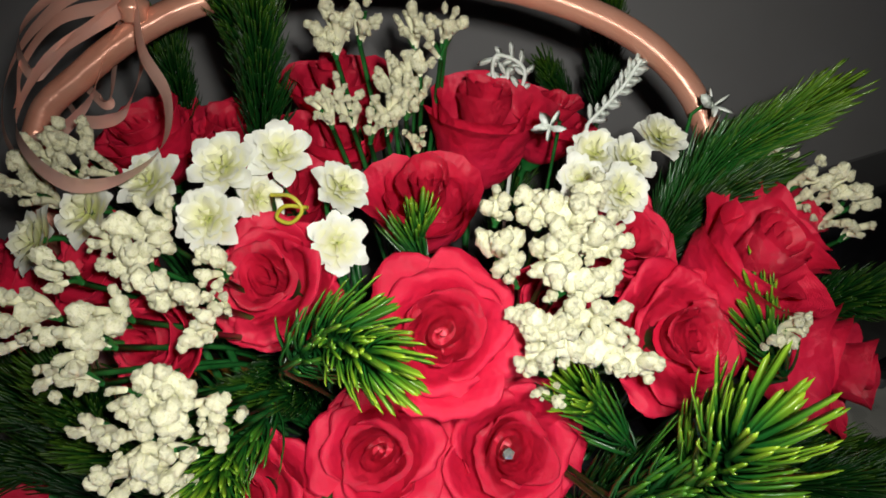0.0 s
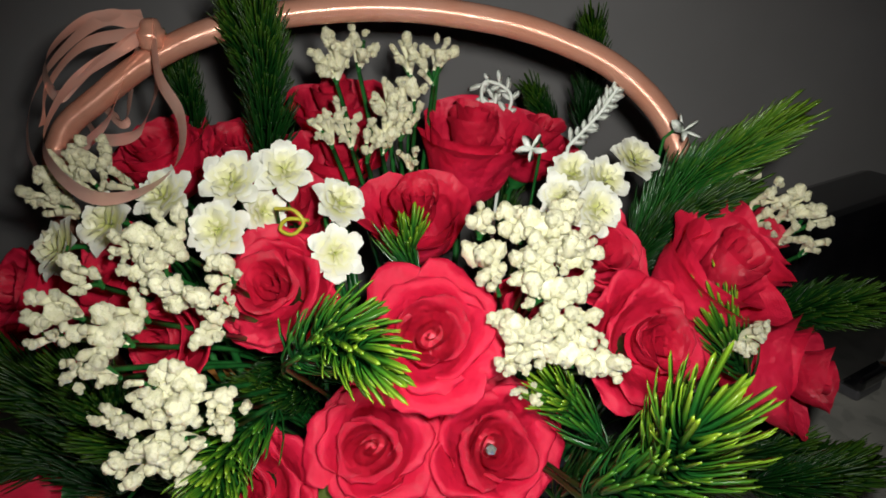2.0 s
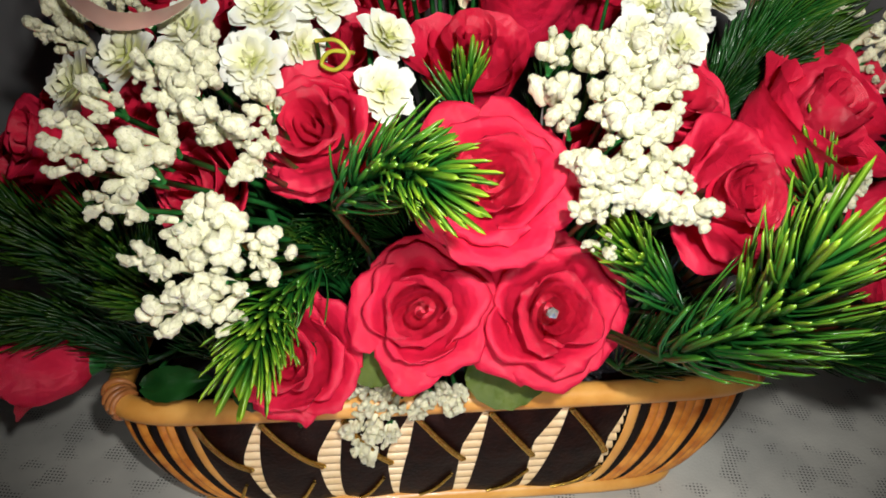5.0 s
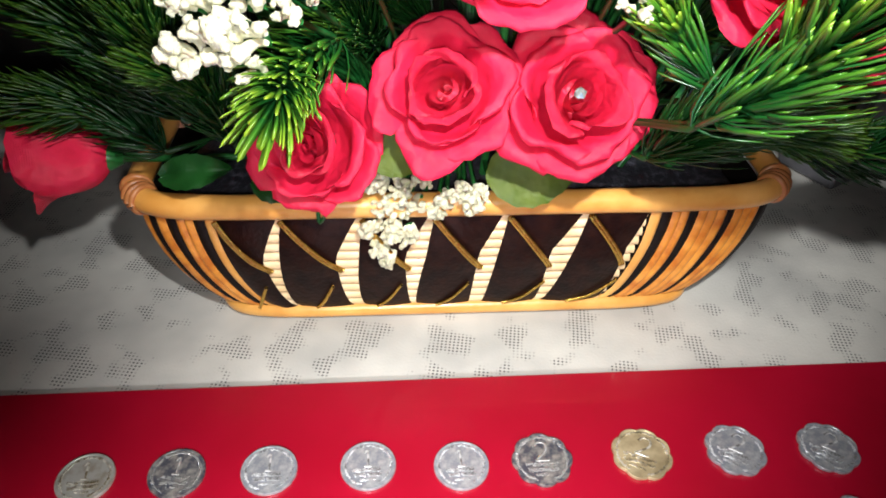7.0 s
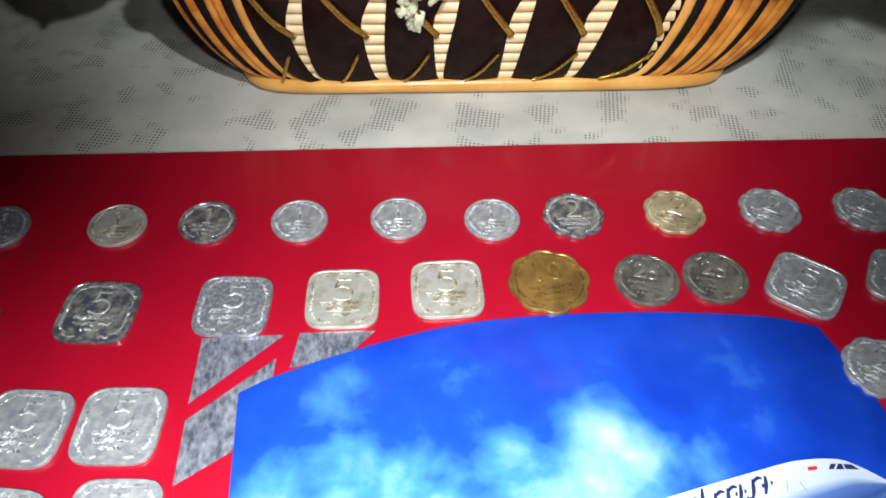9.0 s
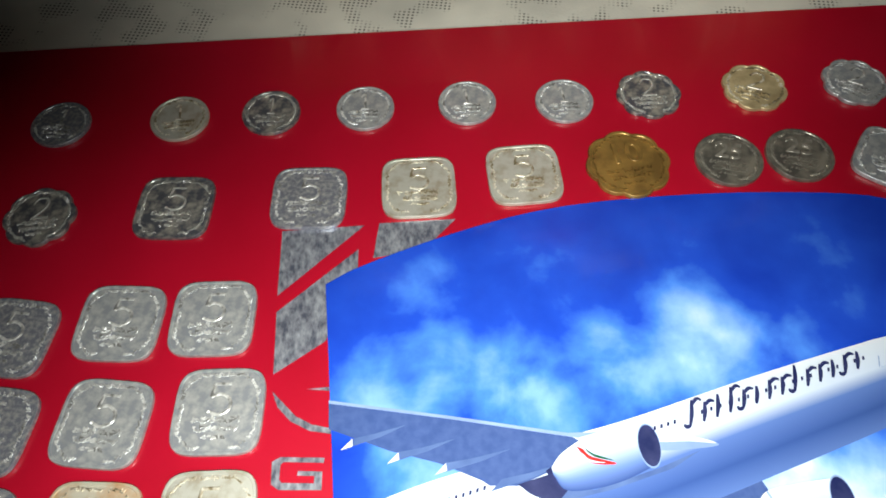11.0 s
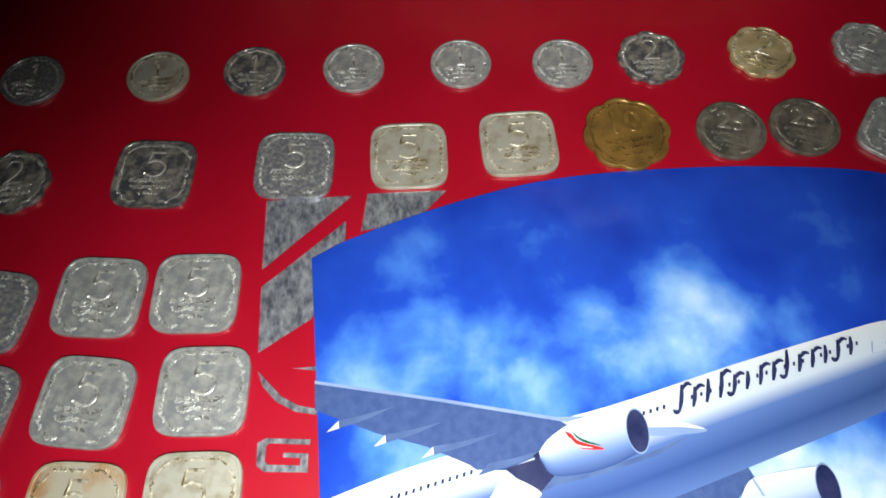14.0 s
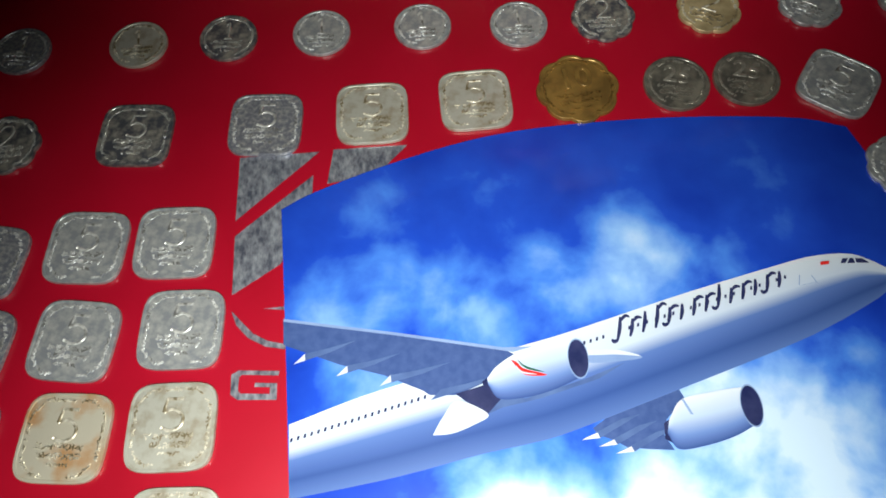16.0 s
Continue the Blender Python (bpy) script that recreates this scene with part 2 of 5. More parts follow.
def cloth_material():
    m = material("lace_tablecloth", (0.60, 0.61, 0.60), 0.75, bump=0.25, bump_scale=900)
    t = m.node_tree
    b = t.nodes["Principled BSDF"]
    geo = t.nodes.new("ShaderNodeTexCoord")
    turned = t.nodes.new("ShaderNodeMapping")
    turned.inputs["Rotation"].default_value = (0, 0, radians(4))
    t.links.new(geo.outputs["Object"], turned.inputs["Vector"])
    # square mesh of small holes
    holes = []
    for axis in "XY":
        w = t.nodes.new("ShaderNodeTexWave")
        w.bands_direction = axis
        w.inputs["Scale"].default_value, w.inputs["Distortion"].default_value = 215.0, 0.8
        w.inputs["Detail Scale"].default_value = 0.4
        t.links.new(turned.outputs["Vector"], w.inputs["Vector"])
        holes.append(w)
    both = t.nodes.new("ShaderNodeMath")
    both.operation = "MULTIPLY"
    t.links.new(holes[0].outputs["Fac"], both.inputs[0])
    t.links.new(holes[1].outputs["Fac"], both.inputs[1])
    # patches where the mesh is open
    spots = t.nodes.new("ShaderNodeTexNoise")
    spots.inputs["Scale"].default_value, spots.inputs["Detail"].default_value = 74.0, 2.0
    t.links.new(turned.outputs["Vector"], spots.inputs["Vector"])
    gate = t.nodes.new("ShaderNodeMapRange")
    gate.inputs[1].default_value, gate.inputs[2].default_value = 0.53, 0.60
    t.links.new(spots.outputs["Fac"], gate.inputs[0])
    cut = t.nodes.new("ShaderNodeMapRange")
    cut.inputs[1].default_value, cut.inputs[2].default_value = 0.30, 0.55
    t.links.new(both.outputs[0], cut.inputs[0])
    mask = t.nodes.new("ShaderNodeMath")
    mask.operation = "MULTIPLY"
    t.links.new(gate.outputs[0], mask.inputs[0])
    t.links.new(cut.outputs[0], mask.inputs[1])
    cloud = t.nodes.new("ShaderNodeTexNoise")
    cloud.inputs["Scale"].default_value, cloud.inputs["Detail"].default_value = 24.0, 3.0
    t.links.new(geo.outputs["Object"], cloud.inputs["Vector"])
    tone = t.nodes.new("ShaderNodeValToRGB")
    tone.color_ramp.elements[0].position, tone.color_ramp.elements[1].position = 0.35, 0.65
    tone.color_ramp.elements[0].color, tone.color_ramp.elements[1].color = (0.40, 0.40, 0.37, 1), (0.58, 0.575, 0.52, 1)
    t.links.new(cloud.outputs["Fac"], tone.inputs["Fac"])
    mix = t.nodes.new("ShaderNodeMix")
    mix.data_type = "RGBA"
    t.links.new(mask.outputs[0], mix.inputs["Factor"])
    t.links.new(tone.outputs["Color"], mix.inputs["A"])
    mix.inputs["B"].default_value = (0.10, 0.10, 0.095, 1)
    t.links.new(mix.outputs["Result"], b.inputs["Base Color"])
    return m


def sky_print():
    """The printed sky of the card: blue with soft clouds, at places set in the card's own metres."""
    m = material("printed_sky", (0.02, 0.08, 0.5), 0.22, coat=0.35)
    t = m.node_tree
    b = t.nodes["Principled BSDF"]
    geo = t.nodes.new("ShaderNodeTexCoord")
    n = t.nodes.new("ShaderNodeTexNoise")
    n.inputs["Scale"].default_value, n.inputs["Detail"].default_value, n.inputs["Roughness"].default_value = 52.0, 6.0, 0.50
    n.inputs["Distortion"].default_value = 0.15
    t.links.new(geo.outputs["Object"], n.inputs["Vector"])
    total = None
    for x, y, r, s in ((0.034, 0.050, 0.034, 0.62), (0.014, 0.044, 0.030, 0.55), (0.050, 0.054, 0.022, 0.40), (-0.034, 0.038, 0.032, 0.50), (-0.010, 0.036, 0.030, 0.55), (-0.028, 0.022, 0.032, 0.50),
                       (0.050, 0.014, 0.040, 0.95), (0.066, 0.008, 0.036, 0.95), (0.042, -0.006, 0.044, 0.9), (0.006, -0.010, 0.036, 0.95), (0.078, 0.020, 0.028, 0.60), (-0.038, 0.060, 0.030, 0.26), (-0.005, 0.064, 0.036, 0.20),
                       (0.056, 0.068, 0.034, 0.22), (-0.020, -0.030, 0.040, 0.8), (0.085, -0.010, 0.040, 0.9), (0.030, 0.080, 0.026, 0.14)):
        d = t.nodes.new("ShaderNodeVectorMath")
        d.operation = "DISTANCE"
        d.inputs[1].default_value = (x, y, 0)
        t.links.new(geo.outputs["Object"], d.inputs[0])
        k = t.nodes.new("ShaderNodeMapRange")
        k.interpolation_type = "SMOOTHSTEP"
        k.inputs[1].default_value, k.inputs[2].default_value, k.inputs[3].default_value, k.inputs[4].default_value = 0.0, r, s, 0.0
        t.links.new(d.outputs["Value"], k.inputs[0])
        if total is None:
            total = k.outputs[0]
        else:
            a = t.nodes.new("ShaderNodeMath")
            a.operation = "MAXIMUM"
            t.links.new(total, a.inputs[0])
            t.links.new(k.outputs[0], a.inputs[1])
            total = a.outputs[0]
    torn = t.nodes.new("ShaderNodeMath")
    torn.operation = "MULTIPLY_ADD"
    t.links.new(n.outputs["Fac"], torn.inputs[0])
    torn.inputs[1].default_value, torn.inputs[2].default_value = 1.35, 0.28
    share = t.nodes.new("ShaderNodeMath")
    share.operation = "MULTIPLY"
    t.links.new(torn.outputs[0], share.inputs[0])
    t.links.new(total, share.inputs[1])
    a = t.nodes.new("ShaderNodeMath")
    a.operation = "MULTIPLY_ADD"
    t.links.new(n.outputs["Fac"], a.inputs[0])
    a.inputs[1].default_value = 0.7
    t.links.new(share.outputs[0], a.inputs[2])
    r = t.nodes.new("ShaderNodeValToRGB")
    e = r.color_ramp.elements
    e[0].position, e[0].color = 0.0, (0.006, 0.028, 0.32, 1)
    e[1].position, e[1].color = 1.0, (0.43, 0.55, 0.72, 1)
    e.new(0.30).color = (0.012, 0.054, 0.44, 1)
    e.new(0.50).color = (0.05, 0.165, 0.60, 1)
    e.new(0.74).color = (0.19, 0.35, 0.68, 1)
    sc = t.nodes.new("ShaderNodeMapRange")
    sc.inputs[1].default_value, sc.inputs[2].default_value = 0.26, 1.22
    t.links.new(a.outputs[0], sc.inputs[0])
    t.links.new(sc.outputs[0], r.inputs["Fac"])
    t.links.new(r.outputs["Color"], b.inputs["Base Color"])
    return m


M_CLOTH, M_SKY = cloth_material(), sky_print()


# ---- builders ----
def thing(name, label, category, group="", kind="", at=None):
    ob = new(name)
    ob.empty_display_size = 0.01
    if at is not None:
        ob.matrix_basis = at
    return tagged(ob, label, category, group, kind)


def mesh_from(verts, faces, mat, smooth=True, uvs=None, name="mesh"):
    me = bpy.data.meshes.new(name)
    me.from_pydata([tuple(v) for v in verts], [], faces)
    me.materials.append(mat)
    if smooth:
        me.polygons.foreach_set("use_smooth", [True] * len(me.polygons))
    if uvs is not None:
        layer = me.uv_layers.new(name="UVMap")
        idx = np.zeros(len(me.loops), dtype=np.int32)
        me.loops.foreach_get("vertex_index", idx)
        layer.data.foreach_set("uv", np.asarray(uvs, dtype=np.float32)[idx].ravel())
    me.update()
    return me


def part(name, data, parent=None, label="", m=None, kind=""):
    """Links a mesh (or a bmesh with its material) as one object under its thing."""
    ob = new(name, data)
    if parent is not None:
        ob.parent = parent
    if m is not None:
        ob.matrix_basis = m
    return tagged(ob, label, kind=kind)


def bm_mesh(bm, mat, smooth=True, name="mesh"):
    me = bpy.data.meshes.new(name)
    bm.normal_update()
    bm.to_mesh(me)
    bm.free()
    me.materials.append(mat)
    if smooth:
        me.polygons.foreach_set("use_smooth", [True] * len(me.polygons))
    return me


def box_mesh(size, mat, bevel=0.0):
    bm = bmesh.new()
    bmesh.ops.create_cube(bm, size=1.0)
    bmesh.ops.scale(bm, vec=size, verts=bm.verts)
    if bevel:
        bmesh.ops.bevel(bm, geom=list(bm.edges), offset=bevel, segments=3, affect="EDGES", profile=0.5)
    return bm_mesh(bm, mat, smooth=False)


def frame_to(axis, origin=(0, 0, 0), spin=0.0):
    """A pose whose z points along axis."""
    q = Vector(axis).normalized().to_track_quat("Z", "Y")
    return Matrix.Translation(origin) @ q.to_matrix().to_4x4() @ Matrix.Rotation(spin, 4, "Z")


def glide(points, n):
    """n points along a smooth curve through the given ones."""
    p = [Vector(q) for q in points]
    p = [p[0] * 2 - p[1]] + p + [p[-1] * 2 - p[-2]]
    out = []
    for i in range(n):
        f = i / (n - 1) * (len(p) - 3)
        k = min(int(f), len(p) - 4)
        u = f - k
        a, b, c, d = p[k:k + 4]
        out.append(0.5 * (2 * b + (c - a) * u + (2 * a - 5 * b + 4 * c - d) * u * u + (3 * b - a - 3 * c + d) * u ** 3))
    return out


def tube_data(line, radii, sides=8, cap=True):
    """Vertices and faces of a tube along a line."""
    verts, faces = [], []
    up = Vector((0.13, 0.21, 0.97))
    for i, p in enumerate(line):
        way = (line[min(i + 1, len(line) - 1)] - line[max(i - 1, 0)]).normalized()
        a = way.cross(up)
        if a.length < 1e-4:
            a = way.cross(Vector((1, 0, 0)))
        a.normalize()
        b = way.cross(a)
        up = -b if up.dot(-b) > up.dot(b) else b
        r = radii[i] if isinstance(radii, (list, tuple)) else radii
        for k in range(sides):
            an = 2 * math.pi * k / sides
            verts.append(p + (a * math.cos(an) + up * math.sin(an)) * r)
    for i in range(len(line) - 1):
        for k in range(sides):
            j = (k + 1) % sides
            faces.append((i * sides + k, i * sides + j, (i + 1) * sides + j, (i + 1) * sides + k))
    if cap:
        faces.append(tuple(range(sides)))
        faces.append(tuple((len(line) - 1) * sides + k for k in reversed(range(sides))))
    return verts, faces


def tube(line, radii, mat, sides=8):
    v, f = tube_data(line, radii, sides)
    return mesh_from(v, f, mat)


def bezier(p, t):
    a, b, c, d = p
    s = 1 - t
    return tuple(s ** 3 * a[i] + 3 * s * s * t * b[i] + 3 * s * t * t * c[i] + t ** 3 * d[i] for i in (0, 1))


def petal_data(profile, half, R, turn, seed, nu=9, nv=8, pointed=0.0, crinkle=0.04, lip=0.0, base=0.55, lobe=0.20, roll=0.0):
    """A petal in a flower's own space: profile of (radius, height), half its opening angle."""
    verts, uvs, faces = [], [], []
    for j in range(nv):
        for i in range(nu):
            u = 2 * i / (nu - 1) - 1
            v = j / (nv - 1)
            reach = 1 - (lobe + pointed * 0.5) * abs(u) ** (2.2 - pointed) * v
            if pointed == 0:
                reach -= 0.05 * math.exp(-(u * 3.2) ** 2) * v * (1 if seed % 2 else 0.2)
            if roll:
                g = min(v / 0.72, 1.0)
                r, z = bezier(profile, g * reach)
                if v > 0.72:
                    r0, z0 = bezier(profile, reach * 0.94)
                    tl = math.hypot(r - r0, z - z0) or 1.0
                    tr, tz = (r - r0) / tl, (z - z0) / tl
                    th = (v - 0.72) / 0.28 * 2.6
                    r += roll * (math.sin(th) * tr + (1 - math.cos(th)) * tz)
                    z += roll * (math.sin(th) * tz - (1 - math.cos(th)) * tr)
            else:
                r, z = bezier(profile, v * reach)
            w = half * (base + (1 - base) * math.sin(min(1.0, v * 1.35) * math.pi / 2)) * (1 - pointed * 0.85 * v ** 1.6)
            an = turn + u * w
            q = Vector((r * math.cos(an), r * math.sin(an), z))
            k = noise.noise(Vector((u * 1.3 + seed * 7.1, v * 1.6, seed * 3.7)))
            k2 = noise.noise(Vector((u * 4 + seed, v * 3.0 - seed, 5.0)))
            d = crinkle * (k * 1.6 * v + k2 * 0.7 * v * v) + lip * v ** 3 * u * u
            d += crinkle * 0.14 * math.sin(u * 6.0 + seed * 1.7) * v ** 3
            q += Vector((math.cos(an), math.sin(an), 0.5)) * d
            verts.append(q * R)
            uvs.append((u * half * 2 + seed, v))
    for j in range(nv - 1):
        for i in range(nu - 1):
            a = j * nu + i
            faces.append((a, a + 1, a + nu + 1, a + nu))
    return verts, faces, uvs


def blend(a, b, f):
    return tuple(tuple(p[i] * (1 - f) + q[i] * f for i in (0, 1)) for p, q in zip(a, b))


OPEN = (((0.10, -0.42), (0.62, -0.20), (0.88, 0.16), (1.06, -0.02)),
        ((0.09, -0.34), (0.56, -0.16), (0.62, 0.36), (0.80, 0.26)),
        ((0.08, -0.26), (0.52, -0.10), (0.50, 0.46), (0.68, 0.38)),
        ((0.06, -0.16), (0.38, -0.04), (0.32, 0.50), (0.44, 0.46)))
BUD = (((0.16, -1.50), (0.92, -1.25), (0.62, -0.20), (1.14, 0.14)),
       ((0.15, -1.40), (0.78, -1.15), (0.62, 0.00), (0.82, 0.16)),
       ((0.12, -1.00), (0.60, -0.80), (0.52, 0.12), (0.66, 0.36)),
       ((0.08, -0.50), (0.40, -0.40), (0.36, 0.25), (0.44, 0.42)))
flower_seed = [10]


def rolled_heart(R, seed, low):
    """The rolled middle of a rose: one strip of cloth wound into a spiral."""
    rnd = random.Random(seed)
    verts, faces, uvs = [], [], []
    n, nv = 64, 5
    for i in range(n):
        f = i / (n - 1)
        an = f * 2 * math.pi * 2.4 + seed
        r = (0.025 + 0.285 * f) * (1 + 0.16 * math.sin(an * 2.0 + seed))
        top = 0.40 + 0.08 * math.sin(an * 1.1 + seed) + 0.05 * f
        for k in range(nv):
            v = k / (nv - 1)
            flare = 1 + 0.30 * v * v * f - 0.25 * (1 - v)
            verts.append(Vector((r * flare * math.cos(an), r * flare * math.sin(an), low * (1 - v) + top * v)) * R)
            uvs.append((f * 4, v * 0.6))
    for i in range(n - 1):
        for k in range(nv - 1):
            o = i * nv + k
            faces.append((o, o + nv, o + nv + 1, o + 1))
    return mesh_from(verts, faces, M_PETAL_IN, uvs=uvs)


def rose(at, axis, R, cup, look_of=""):
    """A cloth rose: cup 0 is wide open, 1 a tall bud."""
    flower_seed[0] += 1
    s = flower_seed[0]
    rnd = random.Random(s)
    words = "open red cloth rose" if cup < 0.2 else "half-open red cloth rose" if cup < 0.6 else "furled red cloth rosebud"
    extra = " with a clear gem drop in its heart" if look_of == "gem" else " set among green fir twigs"
    ob = thing("rose", words + extra, "rose", "roses of the arrangement", at=frame_to(axis, at, rnd.uniform(0, 6)))
    layers = ((0, 5, 0.66), (1, 4, 0.66), (3, 3, 0.66)) if cup < 0.25 else ((0, 4, 0.68), (1, 4, 0.64), (2, 3, 0.62), (3, 2, 0.62)) if cup < 0.6 else ((0, 3, 0.72), (1, 3, 0.66), (3, 2, 0.62))
    for layer, count, wide in layers:
        prof = blend(OPEN[layer], BUD[layer], cup)
        turn = rnd.uniform(0, 6)
        for k in range(count):
            half = (2 * math.pi / count) * wide * rnd.uniform(0.92, 1.08)
            lift = rnd.uniform(-0.07, 0.08)
            grow = 1 + 0.03 * (k % 2) + 0.012 * layer
            p = tuple((r * grow * rnd.uniform(0.97, 1.04), z + lift * i / 3) for i, (r, z) in enumerate(prof))
            v, f, uv = petal_data(p, half, R, turn + k * 2 * math.pi / count + rnd.uniform(-0.14, 0.14), s * 13 + layer * 5 + k, nu=15, nv=13,
                                  crinkle=(0.16, 0.16, 0.14, 0.12)[layer], lip=(-0.10, -0.08, -0.03, 0.0)[layer], base=0.6 + 0.38 * cup, lobe=0.40 - 0.14 * cup, roll=(0.07, 0.06, 0.045, 0.03)[layer] * max(0.0, 1.0 - cup / 0.55))
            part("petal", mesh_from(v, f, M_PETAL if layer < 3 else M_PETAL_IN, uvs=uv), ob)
    cup_low = -0.16 - 0.3 * cup
    part("base_petal", mesh_from([(0.30 * R * math.cos(a * 0.5236), 0.30 * R * math.sin(a * 0.5236), (cup_low + 0.06) * R) for a in range(12)] + [(0, 0, (cup_low - 0.02) * R)], [(a, (a + 1) % 12, 12) for a in range(12)], M_PETAL), ob)
    part("heart", rolled_heart(R, s, -0.1 - 0.3 * cup), ob, "rolled inner petals")
    low = blend(OPEN[0], BUD[0], cup)[0][1] * R
    part("calyx", tube([Vector((0, 0, low - 0.004)), Vector((0, 0, low)), Vector((0, 0, low + 0.005))], [0.002, 0.0045, 0.003], M_STEM, 10), ob, "green plastic calyx")
    inv = ob.matrix_basis.inverted()
    foot = inv @ Vector((at[0] * 0.55, 0.235 + (at[1] - 0.235) * 0.35, 0.052))
    part("stem", tube(glide([Vector((0, 0, low)), Vector((0, 0, low - 0.014)), (foot + Vector((0, 0, low))) * 0.5, foot], 10), 0.0013, M_STEM, 6), ob, "green plastic stem")
    if look_of == "gem":
        bm = bmesh.new()
        bmesh.ops.create_icosphere(bm, subdivisions=1, radius=0.0019)
        bmesh.ops.translate(bm, verts=bm.verts, vec=(0.0012, 0.0008, R * 0.46))
        part("gem", bm_mesh(bm, M_GEM, False), ob, "clear faceted gem drop")
    return ob


def white_flower(at, axis, R):
    flower_seed[0] += 1
    s = flower_seed[0]
    rnd = random.Random(s)
    ob = thing("white_flower", "small cream white artificial flower with layered pointed petals", "flower", "small white flowers", at=frame_to(axis, at, rnd.uniform(0, 6)))
    for layer, (n, prof) in enumerate(((6, ((0.08, -0.30), (0.6, -0.25), (0.90, 0.16), (1.20, -0.04))), (6, ((0.08, -0.2), (0.52, -0.12), (0.80, 0.28), (1.02, 0.16))),
                                       (5, ((0.06, -0.1), (0.42, 0.0), (0.62, 0.42), (0.80, 0.38))), (4, ((0.04, 0.0), (0.28, 0.1), (0.40, 0.42), (0.54, 0.52))), (3, ((0.02, 0.0), (0.09, 0.1), (0.10, 0.36), (0.16, 0.55))))):
        turn = rnd.uniform(0, 6)
        for k in range(n):
            v, f, uv = petal_data(prof, 2.0 * math.pi / n * 0.66, R * rnd.uniform(0.90, 1.10), turn + k * 2 * math.pi / n, s * 11 + layer * 7 + k, nu=7, nv=8, pointed=0.60, crinkle=0.09, lip=0.28)
            part("petal", mesh_from(v, f, M_WHITE, uvs=[(a, b * (1.0 - 0.13 * layer)) for a, b in uv]), ob)
    inv = ob.matrix_basis.inverted()
    foot = inv @ Vector((at[0] * 0.6, 0.24, 0.055))
    part("stem", tube(glide([Vector((0, 0, -0.2 * R)), Vector((0, 0, -0.012)), (foot + Vector((0, 0, -0.01))) * 0.5, foot], 9), 0.0009, M_STEM, 5), ob, "thin green stem")
    return ob


def blossom_spray(root, label):
    flower_seed[0] += 1
    ob = thing("blossom_spray", label, "flower spray", "sprays of small blossom", at=Matrix.Translation(root))
    ob["n"] = flower_seed[0]
    return ob


def lump_mesh(seed, mat):
    rnd = random.Random(seed)
    bm = bmesh.new()
    bmesh.ops.create_icosphere(bm, subdivisions=3, radius=1.0)
    off = Vector((rnd.uniform(0, 50), rnd.uniform(0, 50), 0))
    for v in bm.verts:
        v.co *= 1.0 + 0.30 * noise.noise(v.co * 1.3 + off) + 0.20 * noise.noise(v.co * 3.0 + off) + 0.13 * noise.noise(v.co * 6.5 + off) + 0.10 * noise.noise(v.co * 12.0 + off)
    return bm_mesh(bm, mat)


LUMPS = {m: [lump_mesh(k, m) for k in range(8)] for m in (M_BLOSSOM, M_BLOSSOM_DULL)}


def cluster(spray, at, r, n):
    """A knot of sugared clubs of radius r, each the thick end of a branchlet that is coated part of the way."""
    flower_seed[0] += 1
    rnd = random.Random(flower_seed[0] * 3 + 1)
    c = Vector(at) - Vector(spray.location)
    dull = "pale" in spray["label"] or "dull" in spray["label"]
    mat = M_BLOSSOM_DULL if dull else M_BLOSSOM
    lumps = LUMPS[mat]
    n = int(n * (1.3 if dull else 1.2)) + 1 if n > 1 else 2
    back = c.normalized()
    fork = c - back * (r * 0.7 + 0.003) + Vector((rnd.uniform(-1, 1) * r * 0.5, 0.0025, -r * 0.5))
    part("stalk", tube(glide([c * 0.08, c * 0.45 + Vector((0, 0.010, 0.004)), fork], 8), 0.00085, M_STEM, 5), spray, "thin green stalk")
    if "dense" in spray["label"] and r > 0.0038:
        part("blossom", lumps[rnd.randrange(8)], spray, m=Matrix.LocRotScale(c + Vector((rnd.uniform(-0.2, 0.2) * r, 0.25 * r, rnd.uniform(-0.2, 0.2) * r)), Euler((rnd.uniform(0, 6), rnd.uniform(0, 6), 0)), Vector((0.60, 0.52, 0.66)) * r))
    turn = rnd.uniform(0, 6)
    for k in range(n):
        size = min(r * (0.30 if dull else 0.40), 0.0023) * rnd.uniform(0.55, 1.3)
        an = turn + k * 2.4
        reach = (0.25 + 0.75 * math.sqrt((k + 0.5) / n)) * max(r * 1.12 - size * 0.5, 0.0005)
        p = c + Vector((math.cos(an) * reach, rnd.uniform(-0.7, 0.5) * r, math.sin(an) * reach))
        way = p - fork
        q = way.to_track_quat("Z", "Y")
        st = Vector((rnd.uniform(0.8, 1.05), rnd.uniform(0.8, 1.05), rnd.uniform(1.0, 1.7))) * size
        part("blossom", lumps[rnd.randrange(8)], spray, m=Matrix.LocRotScale(p, q @ Euler((0, 0, rnd.uniform(0, 6))).to_quaternion(), st))
        for g in range(3):
            e = Vector((rnd.uniform(-1, 1), rnd.uniform(-1, 0.4), rnd.uniform(-1, 1))) * size * 1.0
            part("blossom", lumps[rnd.randrange(8)], spray, m=Matrix.LocRotScale(p + e, Euler((rnd.uniform(0, 6), rnd.uniform(0, 6), 0)), Vector((1, 1, 1.2)) * size * rnd.uniform(0.4, 0.65)))
        mid = (fork + p) * 0.5 + Vector((rnd.uniform(-0.0008, 0.0008), 0.0006, 0.0008))
        line = glide([fork, mid, p], 9)
        cut = rnd.choice((1, 2, 3, 5))
        part("branchlet", tube(line[:cut + 2], 0.00065, M_STEM, 5), spray)
        if rnd.random() < 0.85:
            part("sugar_coat", tube(line[cut:], [0.0008 + size * 0.45 * i / 8 * rnd.uniform(0.7, 1.1) for i in range(9 - cut)], mat, 7), spray)


